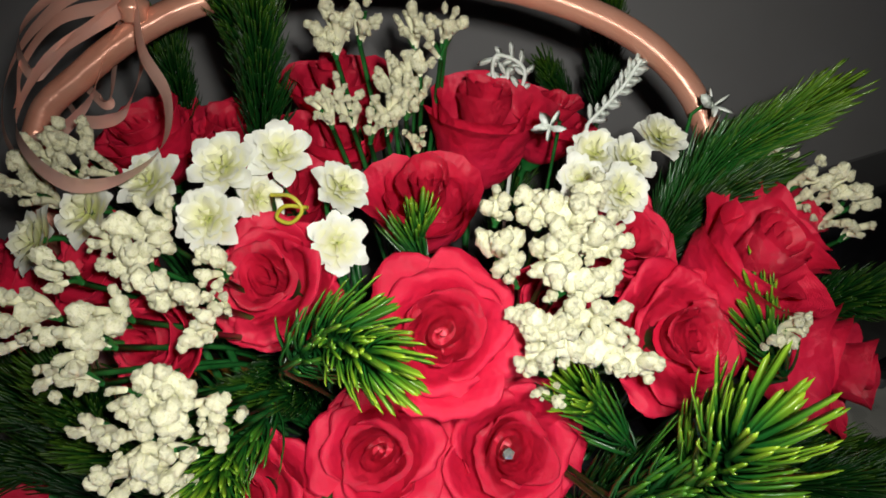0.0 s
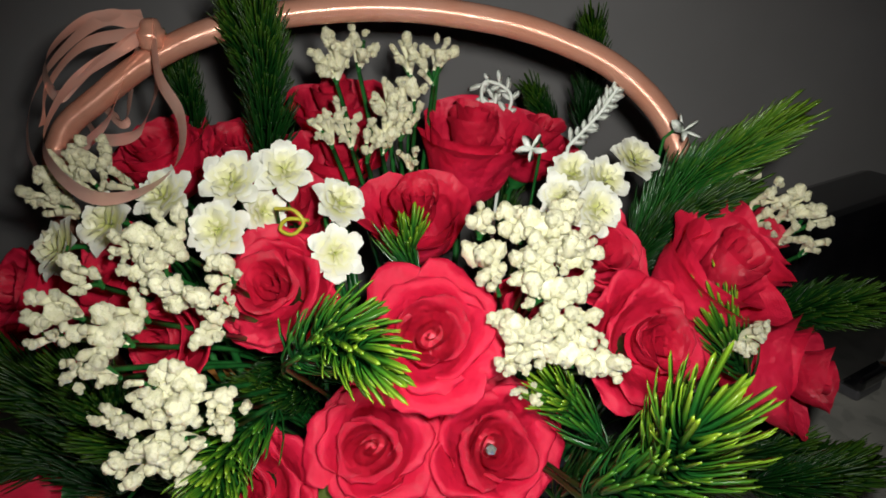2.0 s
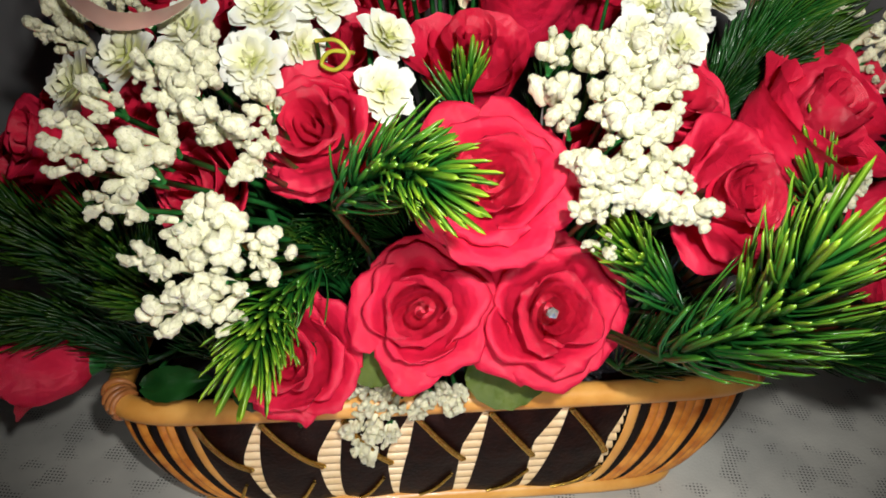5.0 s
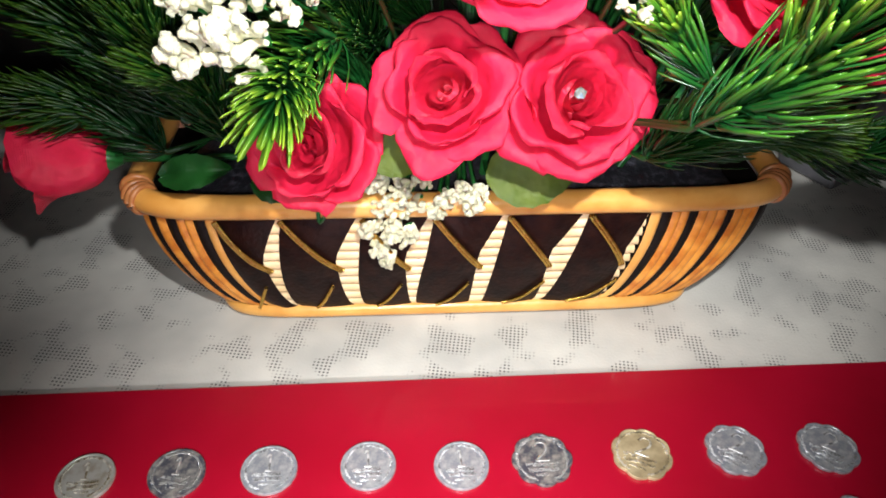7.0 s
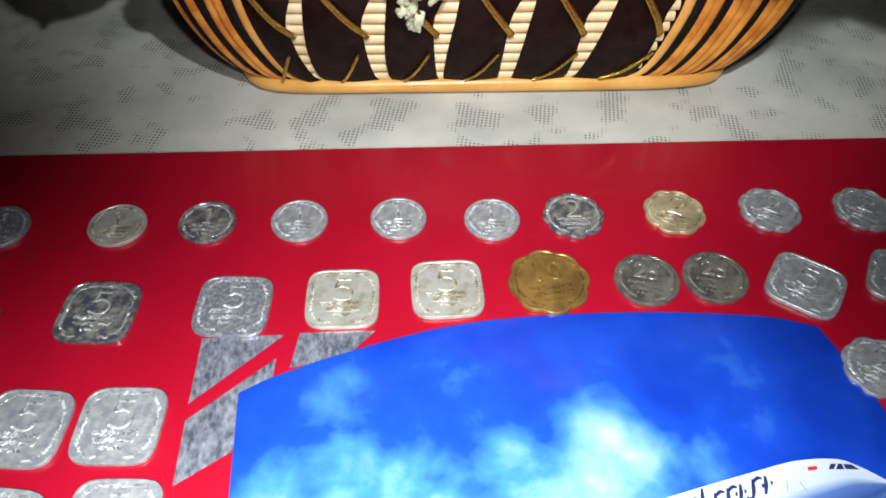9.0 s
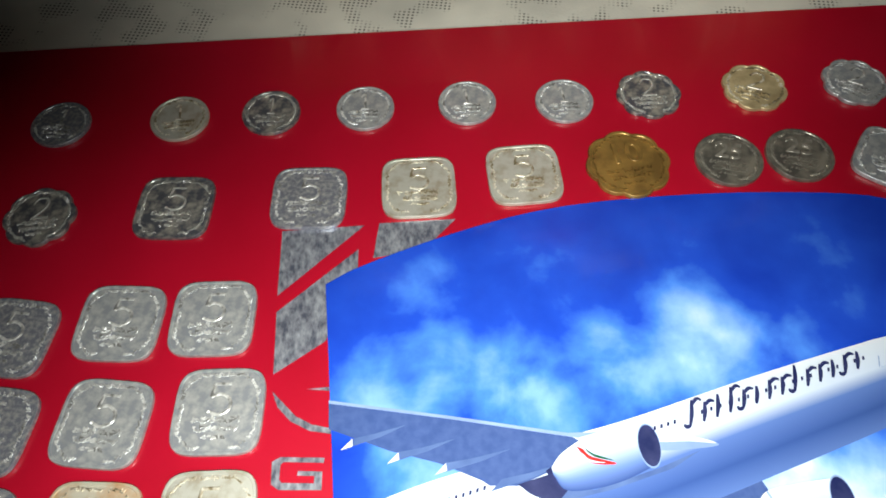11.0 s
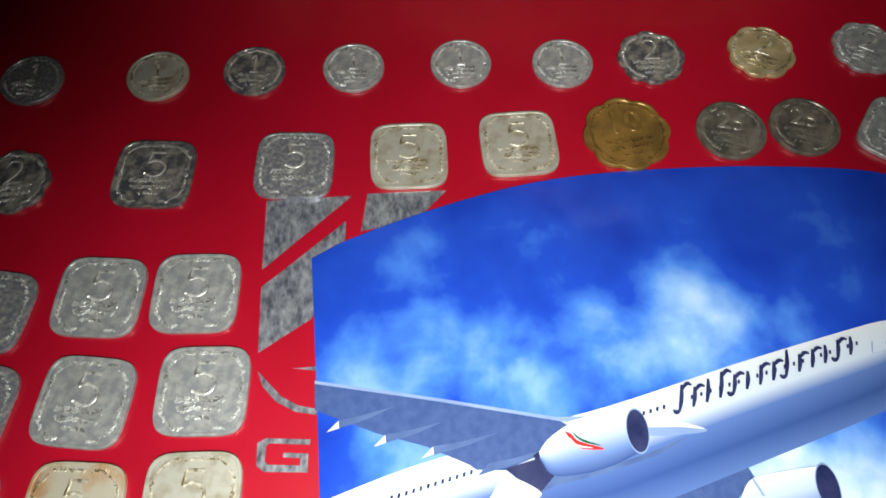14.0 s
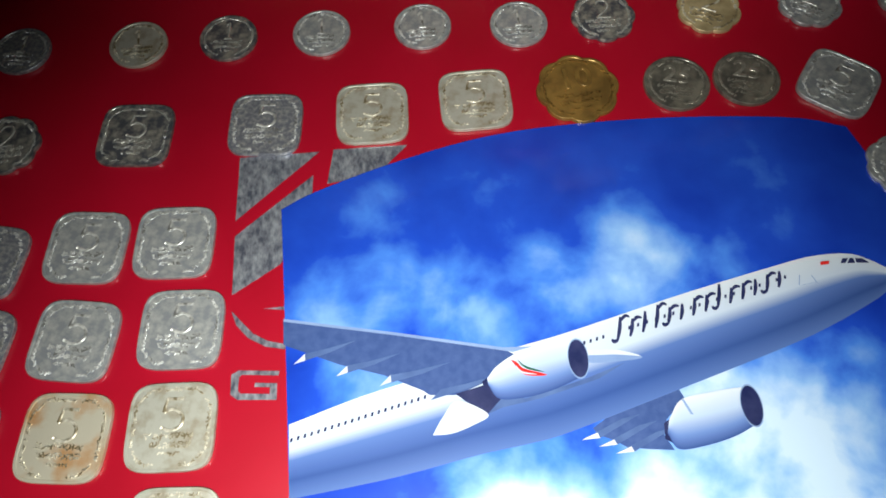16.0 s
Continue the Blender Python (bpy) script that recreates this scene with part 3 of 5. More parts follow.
def fir_twig(base, tip, n, length, label, forward=0.0):
    """A plastic fir twig: a bent stem with whorls of curved needles."""
    flower_seed[0] += 1
    rnd = random.Random(flower_seed[0])
    a, b = Vector(base), Vector(tip)
    way = b - a
    glossy, fine = "glossy" in label, "fine" in label
    n = int(n * (0.75 if glossy else 1.1 if fine else 1.5))
    length *= 1.0 if glossy else 0.74 if fine else 0.62 if base[1] > 0.235 and base[2] > 0.15 else 0.76
    ob = thing("fir_twig", label, "fir twig", "fir twigs", at=Matrix.Translation(base))
    bend = Vector((rnd.uniform(-1, 1), rnd.uniform(-1, 1), rnd.uniform(-0.2, 1))) * way.length * 0.13
    line = glide([Vector((0, 0, 0)), way * 0.5 + bend, way], 16)
    foot = Vector((base[0] * 0.6, 0.24, 0.054)) - a
    part("stem", tube(glide([foot, foot * 0.5 + Vector((0, 0, 0.004)), Vector((0, 0, 0))], 8)[:-1] + line, [0.0008] * 7 + [0.0010 - 0.0004 * i / 15 for i in range(16)], M_LEAF_DARK, 6), ob, "green plastic stem")
    verts, faces, uvs = [], [], []
    golden = 2.39996
    droop = Vector((rnd.uniform(-0.5, 0.5), 0, rnd.uniform(-0.6, 0.5)))
    for k in range(n):
        f = (k / n) ** 0.85
        nodes = 9 if glossy else 22 if fine else 12
        f = min(1.0, round(f * nodes) / nodes + rnd.uniform(0, 0.03)) if rnd.random() < 0.88 else f
        i = min(int(f * 15), 14)
        p = line[i].lerp(line[i + 1], f * 15 - i)
        d = (line[i + 1] - line[i]).normalized()
        s = d.orthogonal().normalized()
        side = (Matrix.Rotation(k * golden + rnd.uniform(-0.3, 0.3), 3, d) @ s)
        lean = forward + rnd.uniform(0.25, 0.80) + 0.9 * max(0.0, f - 0.75) * 4 * rnd.random()
        out = (side + d * lean).normalized()
        ln = length * rnd.uniform(0.7, 1.12) * (1.0 - 0.15 * f)
        curl = d * ln * rnd.uniform(0.45, 1.25) + droop * ln * rnd.uniform(0.0, 0.5)
        cross = out.cross(d)
        cross = cross.normalized() if cross.length > 1e-4 else s
        nrm = out.cross(cross).normalized()
        wd = (0.00080 if glossy else 0.00058 if fine else 0.00062) * (0.55 + 0.45 * min(1.0, length / 0.014)) * rnd.uniform(0.8, 1.2)
        # colour also darkens toward the twig's foot, for shade deep among needles
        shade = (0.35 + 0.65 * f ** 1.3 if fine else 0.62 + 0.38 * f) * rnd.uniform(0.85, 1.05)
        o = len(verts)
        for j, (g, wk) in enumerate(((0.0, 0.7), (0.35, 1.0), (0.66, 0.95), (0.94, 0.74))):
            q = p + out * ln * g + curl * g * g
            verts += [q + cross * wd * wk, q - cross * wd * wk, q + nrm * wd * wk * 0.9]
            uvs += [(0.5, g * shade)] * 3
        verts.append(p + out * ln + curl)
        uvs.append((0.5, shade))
        for j in range(3):
            for e in range(3):
                e2 = (e + 1) % 3
                faces.append((o + j * 3 + e, o + j * 3 + e2, o + j * 3 + 3 + e2, o + j * 3 + 3 + e))
        for e in range(3):
            faces.append((o + 9 + e, o + 9 + (e + 1) % 3, o + 12))
    part("needles", mesh_from(verts, faces, M_NEEDLE_SHADED if "dark" in label else M_NEEDLE_FINE if "fine" in label else M_NEEDLE, uvs=uvs), ob, kind="stuff")
    return ob


def broad_leaf(base, tip, half, label):
    flower_seed[0] += 1
    s = flower_seed[0]
    a, b = Vector(base), Vector(tip)
    way = b - a
    up = Vector((0, -0.75, 0.65))
    side = way.cross(up).normalized()
    verts, faces, uvs = [], [], []
    nu, nv = 9, 13
    for j in range(nv):
        v = j / (nv - 1)
        w = half * math.sin(math.pi * min(1, v ** 0.8 * 0.97 + 0.02)) ** 0.8 + 0.0004
        for i in range(nu):
            u = 2 * i / (nu - 1) - 1
            tooth = 1 + 0.06 * (j % 2) * (abs(u) > 0.9)
            q = way * v + side * u * w * tooth + up * (abs(u) * 0.0022 - 0.006 * v * v + 0.0012 * noise.noise(Vector((u * 2, v * 4, s))))
            verts.append(q)
            uvs.append((u, v * 2))
    for j in range(nv - 1):
        for i in range(nu - 1):
            k = j * nu + i
            faces.append((k, k + 1, k + nu + 1, k + nu))
    ob = thing("leaf", label, "leaf", "broad leaves", at=Matrix.Translation(base))
    part("blade", mesh_from(verts, faces, M_LEAF_DARK if "dark" in label else M_LEAF, uvs=uvs), ob)
    foot = Vector((base[0], 0.235, 0.053)) - a
    part("stem", tube(glide([foot, foot * 0.4, way * 0.03], 6), 0.0008, M_STEM, 5), ob)
    return ob


def sliver(p, way, ln, wd, verts, faces):
    """A small tapered blade with thickness."""
    d = way.normalized()
    s = d.cross(Vector((0.2, -0.9, 0.3))).normalized()
    n = d.cross(s)
    o = len(verts)
    for g, w in ((0, 0.4), (0.45, 1.0), (0.8, 0.7)):
        q = p + d * ln * g + n * ln * 0.08 * g * g
        verts += [q + s * wd * w, q - s * wd * w, q + n * wd * 0.6 * w]
    verts.append(p + d * ln + n * ln * 0.1)
    for j in range(2):
        for e in range(3):
            f = (e + 1) % 3
            faces.append((o + j * 3 + e, o + j * 3 + f, o + j * 3 + 3 + f, o + j * 3 + 3 + e))
    for e in range(3):
        faces.append((o + 6 + e, o + 6 + (e + 1) % 3, o + 9))


def white_sprig(base, tip, label):
    flower_seed[0] += 1
    rnd = random.Random(flower_seed[0])
    a = Vector(base)
    way = Vector(tip) - a
    ob = thing("frosted_sprig", label, "sprig", at=Matrix.Translation(base))
    bend = Vector((0.003, 0, 0.002)) if "curled" in label else Vector((0.002, 0, 0.001))
    pts = [Vector((0, 0, 0)), way * 0.5 + bend, way]
    if "curled" in label:
        pts += [way + Vector((-0.006, 0, 0.001)), way + Vector((-0.0065, 0, -0.006)), way + Vector((-0.002, 0, -0.007)), way + Vector((-0.0015, 0, -0.003))]
    line = glide(pts, 22)
    foot = Vector((base[0] * 0.7, 0.245, 0.054)) - a
    part("stem", tube(glide([foot, foot * 0.4, Vector((0, 0, 0))], 6)[:-1] + line, 0.0007, M_FROST, 6), ob)
    side = Vector((-way.z, 0, way.x)).normalized()
    for k in range(1, 21, 2):
        d = (line[k + 1 if k < 21 else k] - line[k - 1]).normalized()
        side = Vector((-d.z, 0, d.x)).normalized()
        for sg in (-1, 1):
            verts, faces = [], []
            sliver(line[k], d * rnd.uniform(0.6, 1.4) + side * sg * rnd.uniform(0.7, 1.2) + Vector((0, rnd.uniform(-0.5, 0.1), 0)), 0.0050 * rnd.uniform(0.6, 1.3), 0.0011, verts, faces)
            part("leaflet", mesh_from(verts, faces, M_FROST), ob)


def star_flower(at, axis, label):
    flower_seed[0] += 1
    rnd = random.Random(flower_seed[0])
    ob = thing("star_flower", label, "flower", at=frame_to(axis, at, rnd.uniform(0, 3)))
    for k in range(5):
        verts, faces = [], []
        an = k * 2 * math.pi / 5
        sliver(Vector((0, 0, 0)), Vector((math.cos(an), math.sin(an), 0.45)), (0.0072 if "white" in label else 0.0058) * rnd.uniform(0.85, 1.1), 0.0019, verts, faces)
        part("petal", mesh_from(verts, faces, M_FROST), ob)
    inv = ob.matrix_basis.inverted()
    foot = inv @ Vector((at[0] * 0.8, 0.245, 0.056))
    part("stem", tube(glide([Vector((0, 0, 0)), Vector((0, 0, -0.012)), foot * 0.6, foot], 8), 0.0006, M_STEM, 5), ob)


def tendril(points, label):
    ob = thing("tendril", label, "tendril", at=Matrix.Translation(points[0]))
    a = Vector(points[0])
    part("curl", tube(glide([Vector(p) - a for p in points], 30), 0.0006, M_TENDRIL, 6), ob)
    foot = Vector((points[0][0], 0.24, 0.055)) - a
    part("stem", tube(glide([foot, foot * 0.4, Vector((0, 0, 0))], 6), 0.0007, M_STEM, 5), ob)


ribbon_bow = [None]


def ribbon(points, width):
    """A loop of satin ribbon tied to the handle."""
    if ribbon_bow[0] is None:
        ribbon_bow[0] = thing("ribbon_bow", "peach satin ribbon bow with long loops on the handle", "ribbon")
    n = 60
    line = glide(points, n)
    verts, faces, uvs = [], [], []
    for i, p in enumerate(line):
        d = (line[min(i + 1, n - 1)] - line[max(i - 1, 0)]).normalized()
        tw = Vector((0.50 + 0.2 * math.sin(i * 0.07), -0.50, 0.72 + 0.2 * math.cos(i * 0.05 + len(points))))
        s = (tw - d * tw.dot(d)).normalized()
        nn = s.cross(d)
        for u in (-1, -0.4, 0.4, 1):
            verts.append(p + s * u * width * 0.5 + nn * 0.0002 * u * u)
            uvs.append((u * 0.08, i / n * 0.02))
    for i in range(n - 1):
        for k in range(3):
            o = i * 4 + k
            faces.append((o, o + 1, o + 5, o + 4))
    part("loop", mesh_from(verts, faces, M_RIBBON, uvs=uvs), ribbon_bow[0])


def ribbon_knot(at):
    bm = bmesh.new()
    bmesh.ops.create_uvsphere(bm, u_segments=20, v_segments=12, radius=1.0)
    for v in bm.verts:
        v.co = Vector((v.co.x * 0.0042, v.co.y * 0.0056, v.co.z * 0.0056)) * (1 + 0.1 * math.sin(v.co.z * 9))
        v.co += Vector(at)
    part("knot", bm_mesh(bm, M_PEACH), ribbon_bow[0])


# ---- the room, the table and its cloth ----
def slab(name, lo, hi, mat, label, category):
    size = [b - a for a, b in zip(lo, hi)]
    ob = part(name, box_mesh(size, mat), None, label, Matrix.Translation([(a + b) / 2 for a, b in zip(lo, hi)]))
    return tagged(ob, category=category, kind="structure")


slab("wall_north", (-1.8, 0.415, -0.75), (1.8, 0.515, 2.2), M_WALL, "dark grey painted wall close behind the table", "wall")
slab("wall_south", (-1.8, -2.6, -0.75), (1.8, -2.5, 2.2), M_ROOM, "plain dim plaster wall", "wall")
slab("wall_east", (1.8, -2.6, -0.75), (1.9, 0.515, 2.2), M_ROOM, "plain dim plaster wall", "wall")
slab("wall_west", (-1.9, -2.6, -0.75), (-1.8, 0.515, 2.2), M_ROOM, "plain dim plaster wall", "wall")
slab("ceiling", (-1.9, -2.6, 2.2), (1.9, 0.515, 2.3), M_ROOM, "plain dim ceiling", "ceiling")
slab("floor", (-1.9, -2.6, -0.85), (1.9, 0.515, -0.75), M_WOOD, "dark plain floor", "floor")

table = thing("table", "dark wooden table under a lace cloth", "table")
part("tabletop", box_mesh((1.3, 0.85, 0.03), M_WOOD, 0.004), table, m=Matrix.Translation((0, -0.03, -0.0185)))
for sx in (-0.58, 0.58):
    for sy in (-0.40, 0.33):
        part("leg", box_mesh((0.05, 0.05, 0.715), M_WOOD, 0.004), table, m=Matrix.Translation((sx, sy, -0.392)))

cv, cf = [], []
CN, CM = 120, 80
for j in range(CM + 1):
    for i in range(CN + 1):
        x, y = -0.6 + 1.2 * i / CN, -0.42 + 0.8 * j / CM
        far = max(0.0, min(1.0, (y - 0.19) / 0.05)) + max(0.0, min(1.0, (abs(x) - 0.13) / 0.06)) * max(0.0, min(1.0, (y - 0.17) / 0.03))
        z = -0.0006 + 0.0016 * min(1.0, far) * max(0.0, noise.noise(Vector((x * 14, y * 17, 1.0)))) * (0 if y < 0.165 else 1)
        cv.append((x, y, z))
for j in range(CM):
    for i in range(CN):
        o = j * (CN + 1) + i
        cf.append((o, o + 1, o + CN + 2, o + CN + 1))
cloth = part("tablecloth", mesh_from(cv, cf, M_CLOTH), None, "off-white lace tablecloth with small open mesh patches")
thick = cloth.modifiers.new("thickness", "SOLIDIFY")
thick.thickness, thick.offset = 0.0008, -1
tagged(cloth, category="tablecloth")

# ---- the red card with its coins ----
TURN6 = radians(6.4)
BOARD = Matrix.Translation((-0.014, 0.1597, 0)) @ Matrix.Rotation(TURN6, 4, "Z")
board = thing("red_folder", "glossy red card folder with silver foil emblem on a lace cloth", "folder", at=BOARD)
part("cover", box_mesh((0.56, 0.36, 0.0044), M_RED_BOARD, 0.0006), board, m=Matrix.Translation((0.0, -0.18, 0.0022)))
BTOP = 0.0044
BINV = BOARD.inverted()


def flat_shape(points, z, mat, thickness=0.00005, own=Matrix()):
    """A flat printed shape of given outline, world plan, at height z."""
    bm = bmesh.new()
    vs = [bm.verts.new(own @ Vector((x, y, z))) for x, y in points]
    face = bm.faces.new(vs)
    bm.normal_update()
    if face.normal.z < 0:
        face.normal_flip()
    got = bmesh.ops.extrude_face_region(bm, geom=[face])
    bmesh.ops.translate(bm, verts=[v for v in got["geom"] if isinstance(v, bmesh.types.BMVert)], vec=(0, 0, thickness))
    bmesh.ops.recalc_face_normals(bm, faces=bm.faces)
    return bm_mesh(bm, mat, False)


def outline(points, n=40):
    """A smooth closed outline through a few points."""
    p = [Vector((x, y, 0)) for x, y in points]
    p = p + [p[0]]
    return [(q.x, q.y) for q in glide(p, n)[:-1]]


for pts in (((-0.0709, 0.0783), (-0.0500, 0.0810), (-0.0688, 0.0595)), ((-0.0463, 0.0818), (-0.0268, 0.0839), (-0.0340, 0.0745), (-0.0468, 0.0712)),
            ((-0.0507, 0.0737), (-0.0500, 0.0650), (-0.0555, 0.0480), (-0.0661, 0.0393), (-0.0682, 0.0551))):
    part("emblem_stripe", flat_shape(pts, BTOP, M_FOIL, own=BINV), board, "silver foil stripe")
arc = [(-0.0656, 0.0353), (-0.0638, 0.0318), (-0.0604, 0.0287), (-0.0560, 0.0268), (-0.0500, 0.0262), (-0.0500, 0.0274), (-0.0556, 0.0282), (-0.0594, 0.0299), (-0.0624, 0.0325)]
part("emblem_arc", flat_shape(arc, BTOP, M_FOIL, own=BINV), board, "silver foil arc")
part("emblem_tip", flat_shape([(-0.0580, 0.0362), (-0.0526, 0.0370), (-0.0526, 0.0360)], BTOP, M_FOIL, own=BINV), board)
hook = [(-0.0518, 0.0212), (-0.0612, 0.0209), (-0.0628, 0.0198), (-0.0622, 0.0152), (-0.0604, 0.0141), (-0.0515, 0.0145), (-0.0519, 0.0183), (-0.0570, 0.0182), (-0.0571, 0.0172), (-0.0534, 0.0173), (-0.0533, 0.0158), (-0.0600, 0.0156), (-0.0606, 0.0162), (-0.0609, 0.0193), (-0.0603, 0.0199), (-0.0519, 0.0201)]
part("emblem_hook", flat_shape(hook, BTOP, M_FOIL, own=BINV), board, "silver foil hook-shaped mark")

# ---- the picture card of an airliner ----
card = thing("picture_card", "glossy picture card of a white airliner in blue cloudy sky", "postcard", at=Matrix.Translation((0, 0, BTOP)))
top_edge = glide([(-0.0575, 0.0630, 0), (-0.0492, 0.0686, 0), (-0.0295, 0.0782, 0), (-0.0074, 0.0866, 0), (0.0152, 0.0915, 0), (0.0455, 0.0950, 0), (0.0755, 0.0958, 0), (0.0893, 0.0933, 0)], 40)
sheet = [(p.x, p.y) for p in top_edge] + [(0.0962, 0.0773), (0.1005, 0.060), (0.1090, -0.040), (-0.0395, -0.040), (-0.0456, -0.0063), (-0.0515, 0.0288)]
part("sheet", flat_shape(sheet, 0.0, M_SKY, 0.0004), card)


def ink(name, colour, second=None, rough=0.25, scale=60):
    return material(name, colour, rough, second=second, scale=scale, coat=0.35)


I_WHITE = ink("ink_white", (0.50, 0.54, 0.61), (0.42, 0.48, 0.58), scale=90)
I_PALE = ink("ink_pale_blue", (0.15, 0.22, 0.42), (0.22, 0.31, 0.52), scale=90)
I_WING = ink("ink_wing", (0.036, 0.066, 0.195), (0.050, 0.084, 0.225), scale=500)
I_WING2 = ink("ink_wing_edge", (0.05, 0.085, 0.22), (0.08, 0.13, 0.29), scale=160)
I_DARK = ink("ink_navy", (0.010, 0.014, 0.06), (0.03, 0.035, 0.10), scale=200)
I_RED = ink("ink_red", (0.55, 0.02, 0.02))
I_GREEN = ink("ink_green", (0.01, 0.07, 0.03))
layer = [0.0004]


def printed(name, pts, mat, smooth=0, parent=None):
    """A flat inked shape on the card, each a hair above the one before; small repeats lie almost level."""
    layer[0] += 0.000002 if name in ("cabin_window", "mark_stroke", "door_line") else 0.000015
    return part(name, flat_shape(outline(pts, smooth) if smooth else pts, layer[0], mat, 0.000006), parent or card)


def shaded(name, upper, lower, stops, n=40):
    """A printed form between two smooth edges, its ink changing from the upper to the lower one."""
    layer[0] += 0.00002
    up, lo = glide([(*p, 0) for p in upper], n), glide([(*p, 0) for p in lower], n)
    verts, faces, uvs = [], [], []
    rows = 12
    for i in range(n):
        for k in range(rows):
            f = k / (rows - 1)
            p = up[i].lerp(lo[i], f)
            verts.append((p.x, p.y, layer[0]))
            uvs.append((i / n, f))
    for i in range(n - 1):
        for k in range(rows - 1):
            o = i * rows + k
            faces.append((o, o + 1, o + rows + 1, o + rows))
    m = ramp_along(material("ink_" + name, (0.8, 0.8, 0.8), 0.25, coat=0.35), stops)
    return part(name, mesh_from(verts, faces, m, uvs=uvs), card)


# far wing with its flap fairings, behind the fuselage
printed("far_wing", [(0.0254, 0.0160), (0.0383, 0.0210), (0.0396, 0.0185), (0.0352, 0.0138), (0.0344, 0.0103), (0.0364, 0.0072), (0.0310, 0.0072), (0.0264, 0.0073), (0.0232, 0.0088), (0.0200, 0.0098), (0.0190, 0.0112)], I_WING)
for k in range(3):
    x, y = 0.0165 + 0.0036 * k, 0.0085 - 0.0013 * k
    printed("fairing", [(x, y), (x + 0.0040, y + 0.0006), (x + 0.0130, y + 0.0062), (x + 0.0090, y + 0.0050)], I_WING2)
    printed("fairing_tip", [(x, y), (x + 0.0040, y + 0.0006), (x + 0.0034, y + 0.0017)], I_WHITE)
shaded("fuselage", [(-0.0478, 0.0090), (-0.0323, 0.0160), (-0.0174, 0.0215), (-0.0021, 0.0274), (0.0135, 0.0327), (0.0404, 0.0432), (0.0655, 0.0522), (0.0740, 0.0548), (0.0822, 0.0557), (0.0870, 0.0543), (0.0932, 0.0508)],
       [(-0.0456, -0.0066), (-0.0234, -0.0011), (-0.0055, 0.0044), (0.0060, 0.0074), (0.0141, 0.0101), (0.0383, 0.0204), (0.0649, 0.0320), (0.0761, 0.0377), (0.0850, 0.0430), (0.0890, 0.0458), (0.0932, 0.0500)],
       [(0.0, (0.50, 0.55, 0.63)), (0.34, (0.42, 0.49, 0.62)), (0.50, (0.075, 0.135, 0.36)), (0.76, (0.030, 0.066, 0.23)), (1.0, (0.070, 0.125, 0.33))])
# near wing
printed("wing", [(-0.0526, 0.0334), (-0.0259, 0.0311), (-0.0008, 0.0284), (0.0037, 0.0262), (0.0010, 0.0235), (-0.0043, 0.0205), (-0.0113, 0.0171), (-0.0171, 0.0169), (-0.0185, 0.0178), (-0.0277, 0.0210), (-0.0382, 0.0231), (-0.0517, 0.0272)], I_WING)
printed("wing_edge", [(-0.0526, 0.0336), (-0.0259, 0.0313), (-0.0008, 0.0287), (0.0060, 0.0292), (0.0015, 0.0277), (-0.0259, 0.0306), (-0.0525, 0.0329)], I_PALE)
for x0, y0, x1, y1 in ((-0.0349, 0.0290, -0.0486, 0.0227), (-0.0243, 0.0264, -0.0385, 0.0203), (-0.0127, 0.0247, -0.0284, 0.0185), (-0.0016, 0.0222, -0.0168, 0.0157)):
    printed("fairing", [(x0, y0), (x0 * 0.6 + x1 * 0.4, y0 * 0.52 + y1 * 0.48), (x1, y1), (x1 + 0.0022, y1 + 0.0026), (x0 * 0.5 + x1 * 0.5, y0 * 0.62 + y1 * 0.38)], I_WING2)
    if x1 < -0.02:
        printed("fairing_tip", [(x1, y1), (x1 + 0.0025, y1 + 0.0010), (x1 + 0.0022, y1 + 0.0026)], I_WHITE)
# wing root: shaded underside, bright fairing, pale nose of the root
printed("root_shade", [(-0.0052, 0.0190), (0.0043, 0.0170), (0.0177, 0.0220), (0.0268, 0.0262), (0.0208, 0.0222), (0.0081, 0.0173), (-0.0007, 0.0148), (-0.0042, 0.0131), (-0.0113, 0.0173)], I_WING2)
printed("root_dark", [(-0.0113, 0.0174), (-0.0052, 0.0196), (-0.0012, 0.0166), (-0.0040, 0.0132), (-0.0090, 0.0158)], I_DARK)
printed("root_fairing", [(-0.0159, 0.0080), (-0.0141, 0.0117), (-0.0108, 0.0158), (-0.0039, 0.0132), (-0.0068, 0.0108), (-0.0117, 0.0086)], I_WHITE, 30)
printed("root_nose", [(0.0170, 0.0285), (0.0250, 0.0288), (0.0309, 0.0277), (0.0268, 0.0266), (0.0175, 0.0258)], I_PALE, 24)
printed("root_nose_light", [(0.0175, 0.0288), (0.0250, 0.0291), (0.0305, 0.0279), (0.0250, 0.0280), (0.0180, 0.0276)], I_WHITE, 24)
NACELLE = [(0.0, (0.50, 0.55, 0.63)), (0.40, (0.34, 0.42, 0.58)), (0.72, (0.11, 0.18, 0.42)), (1.0, (0.03, 0.06, 0.20))]
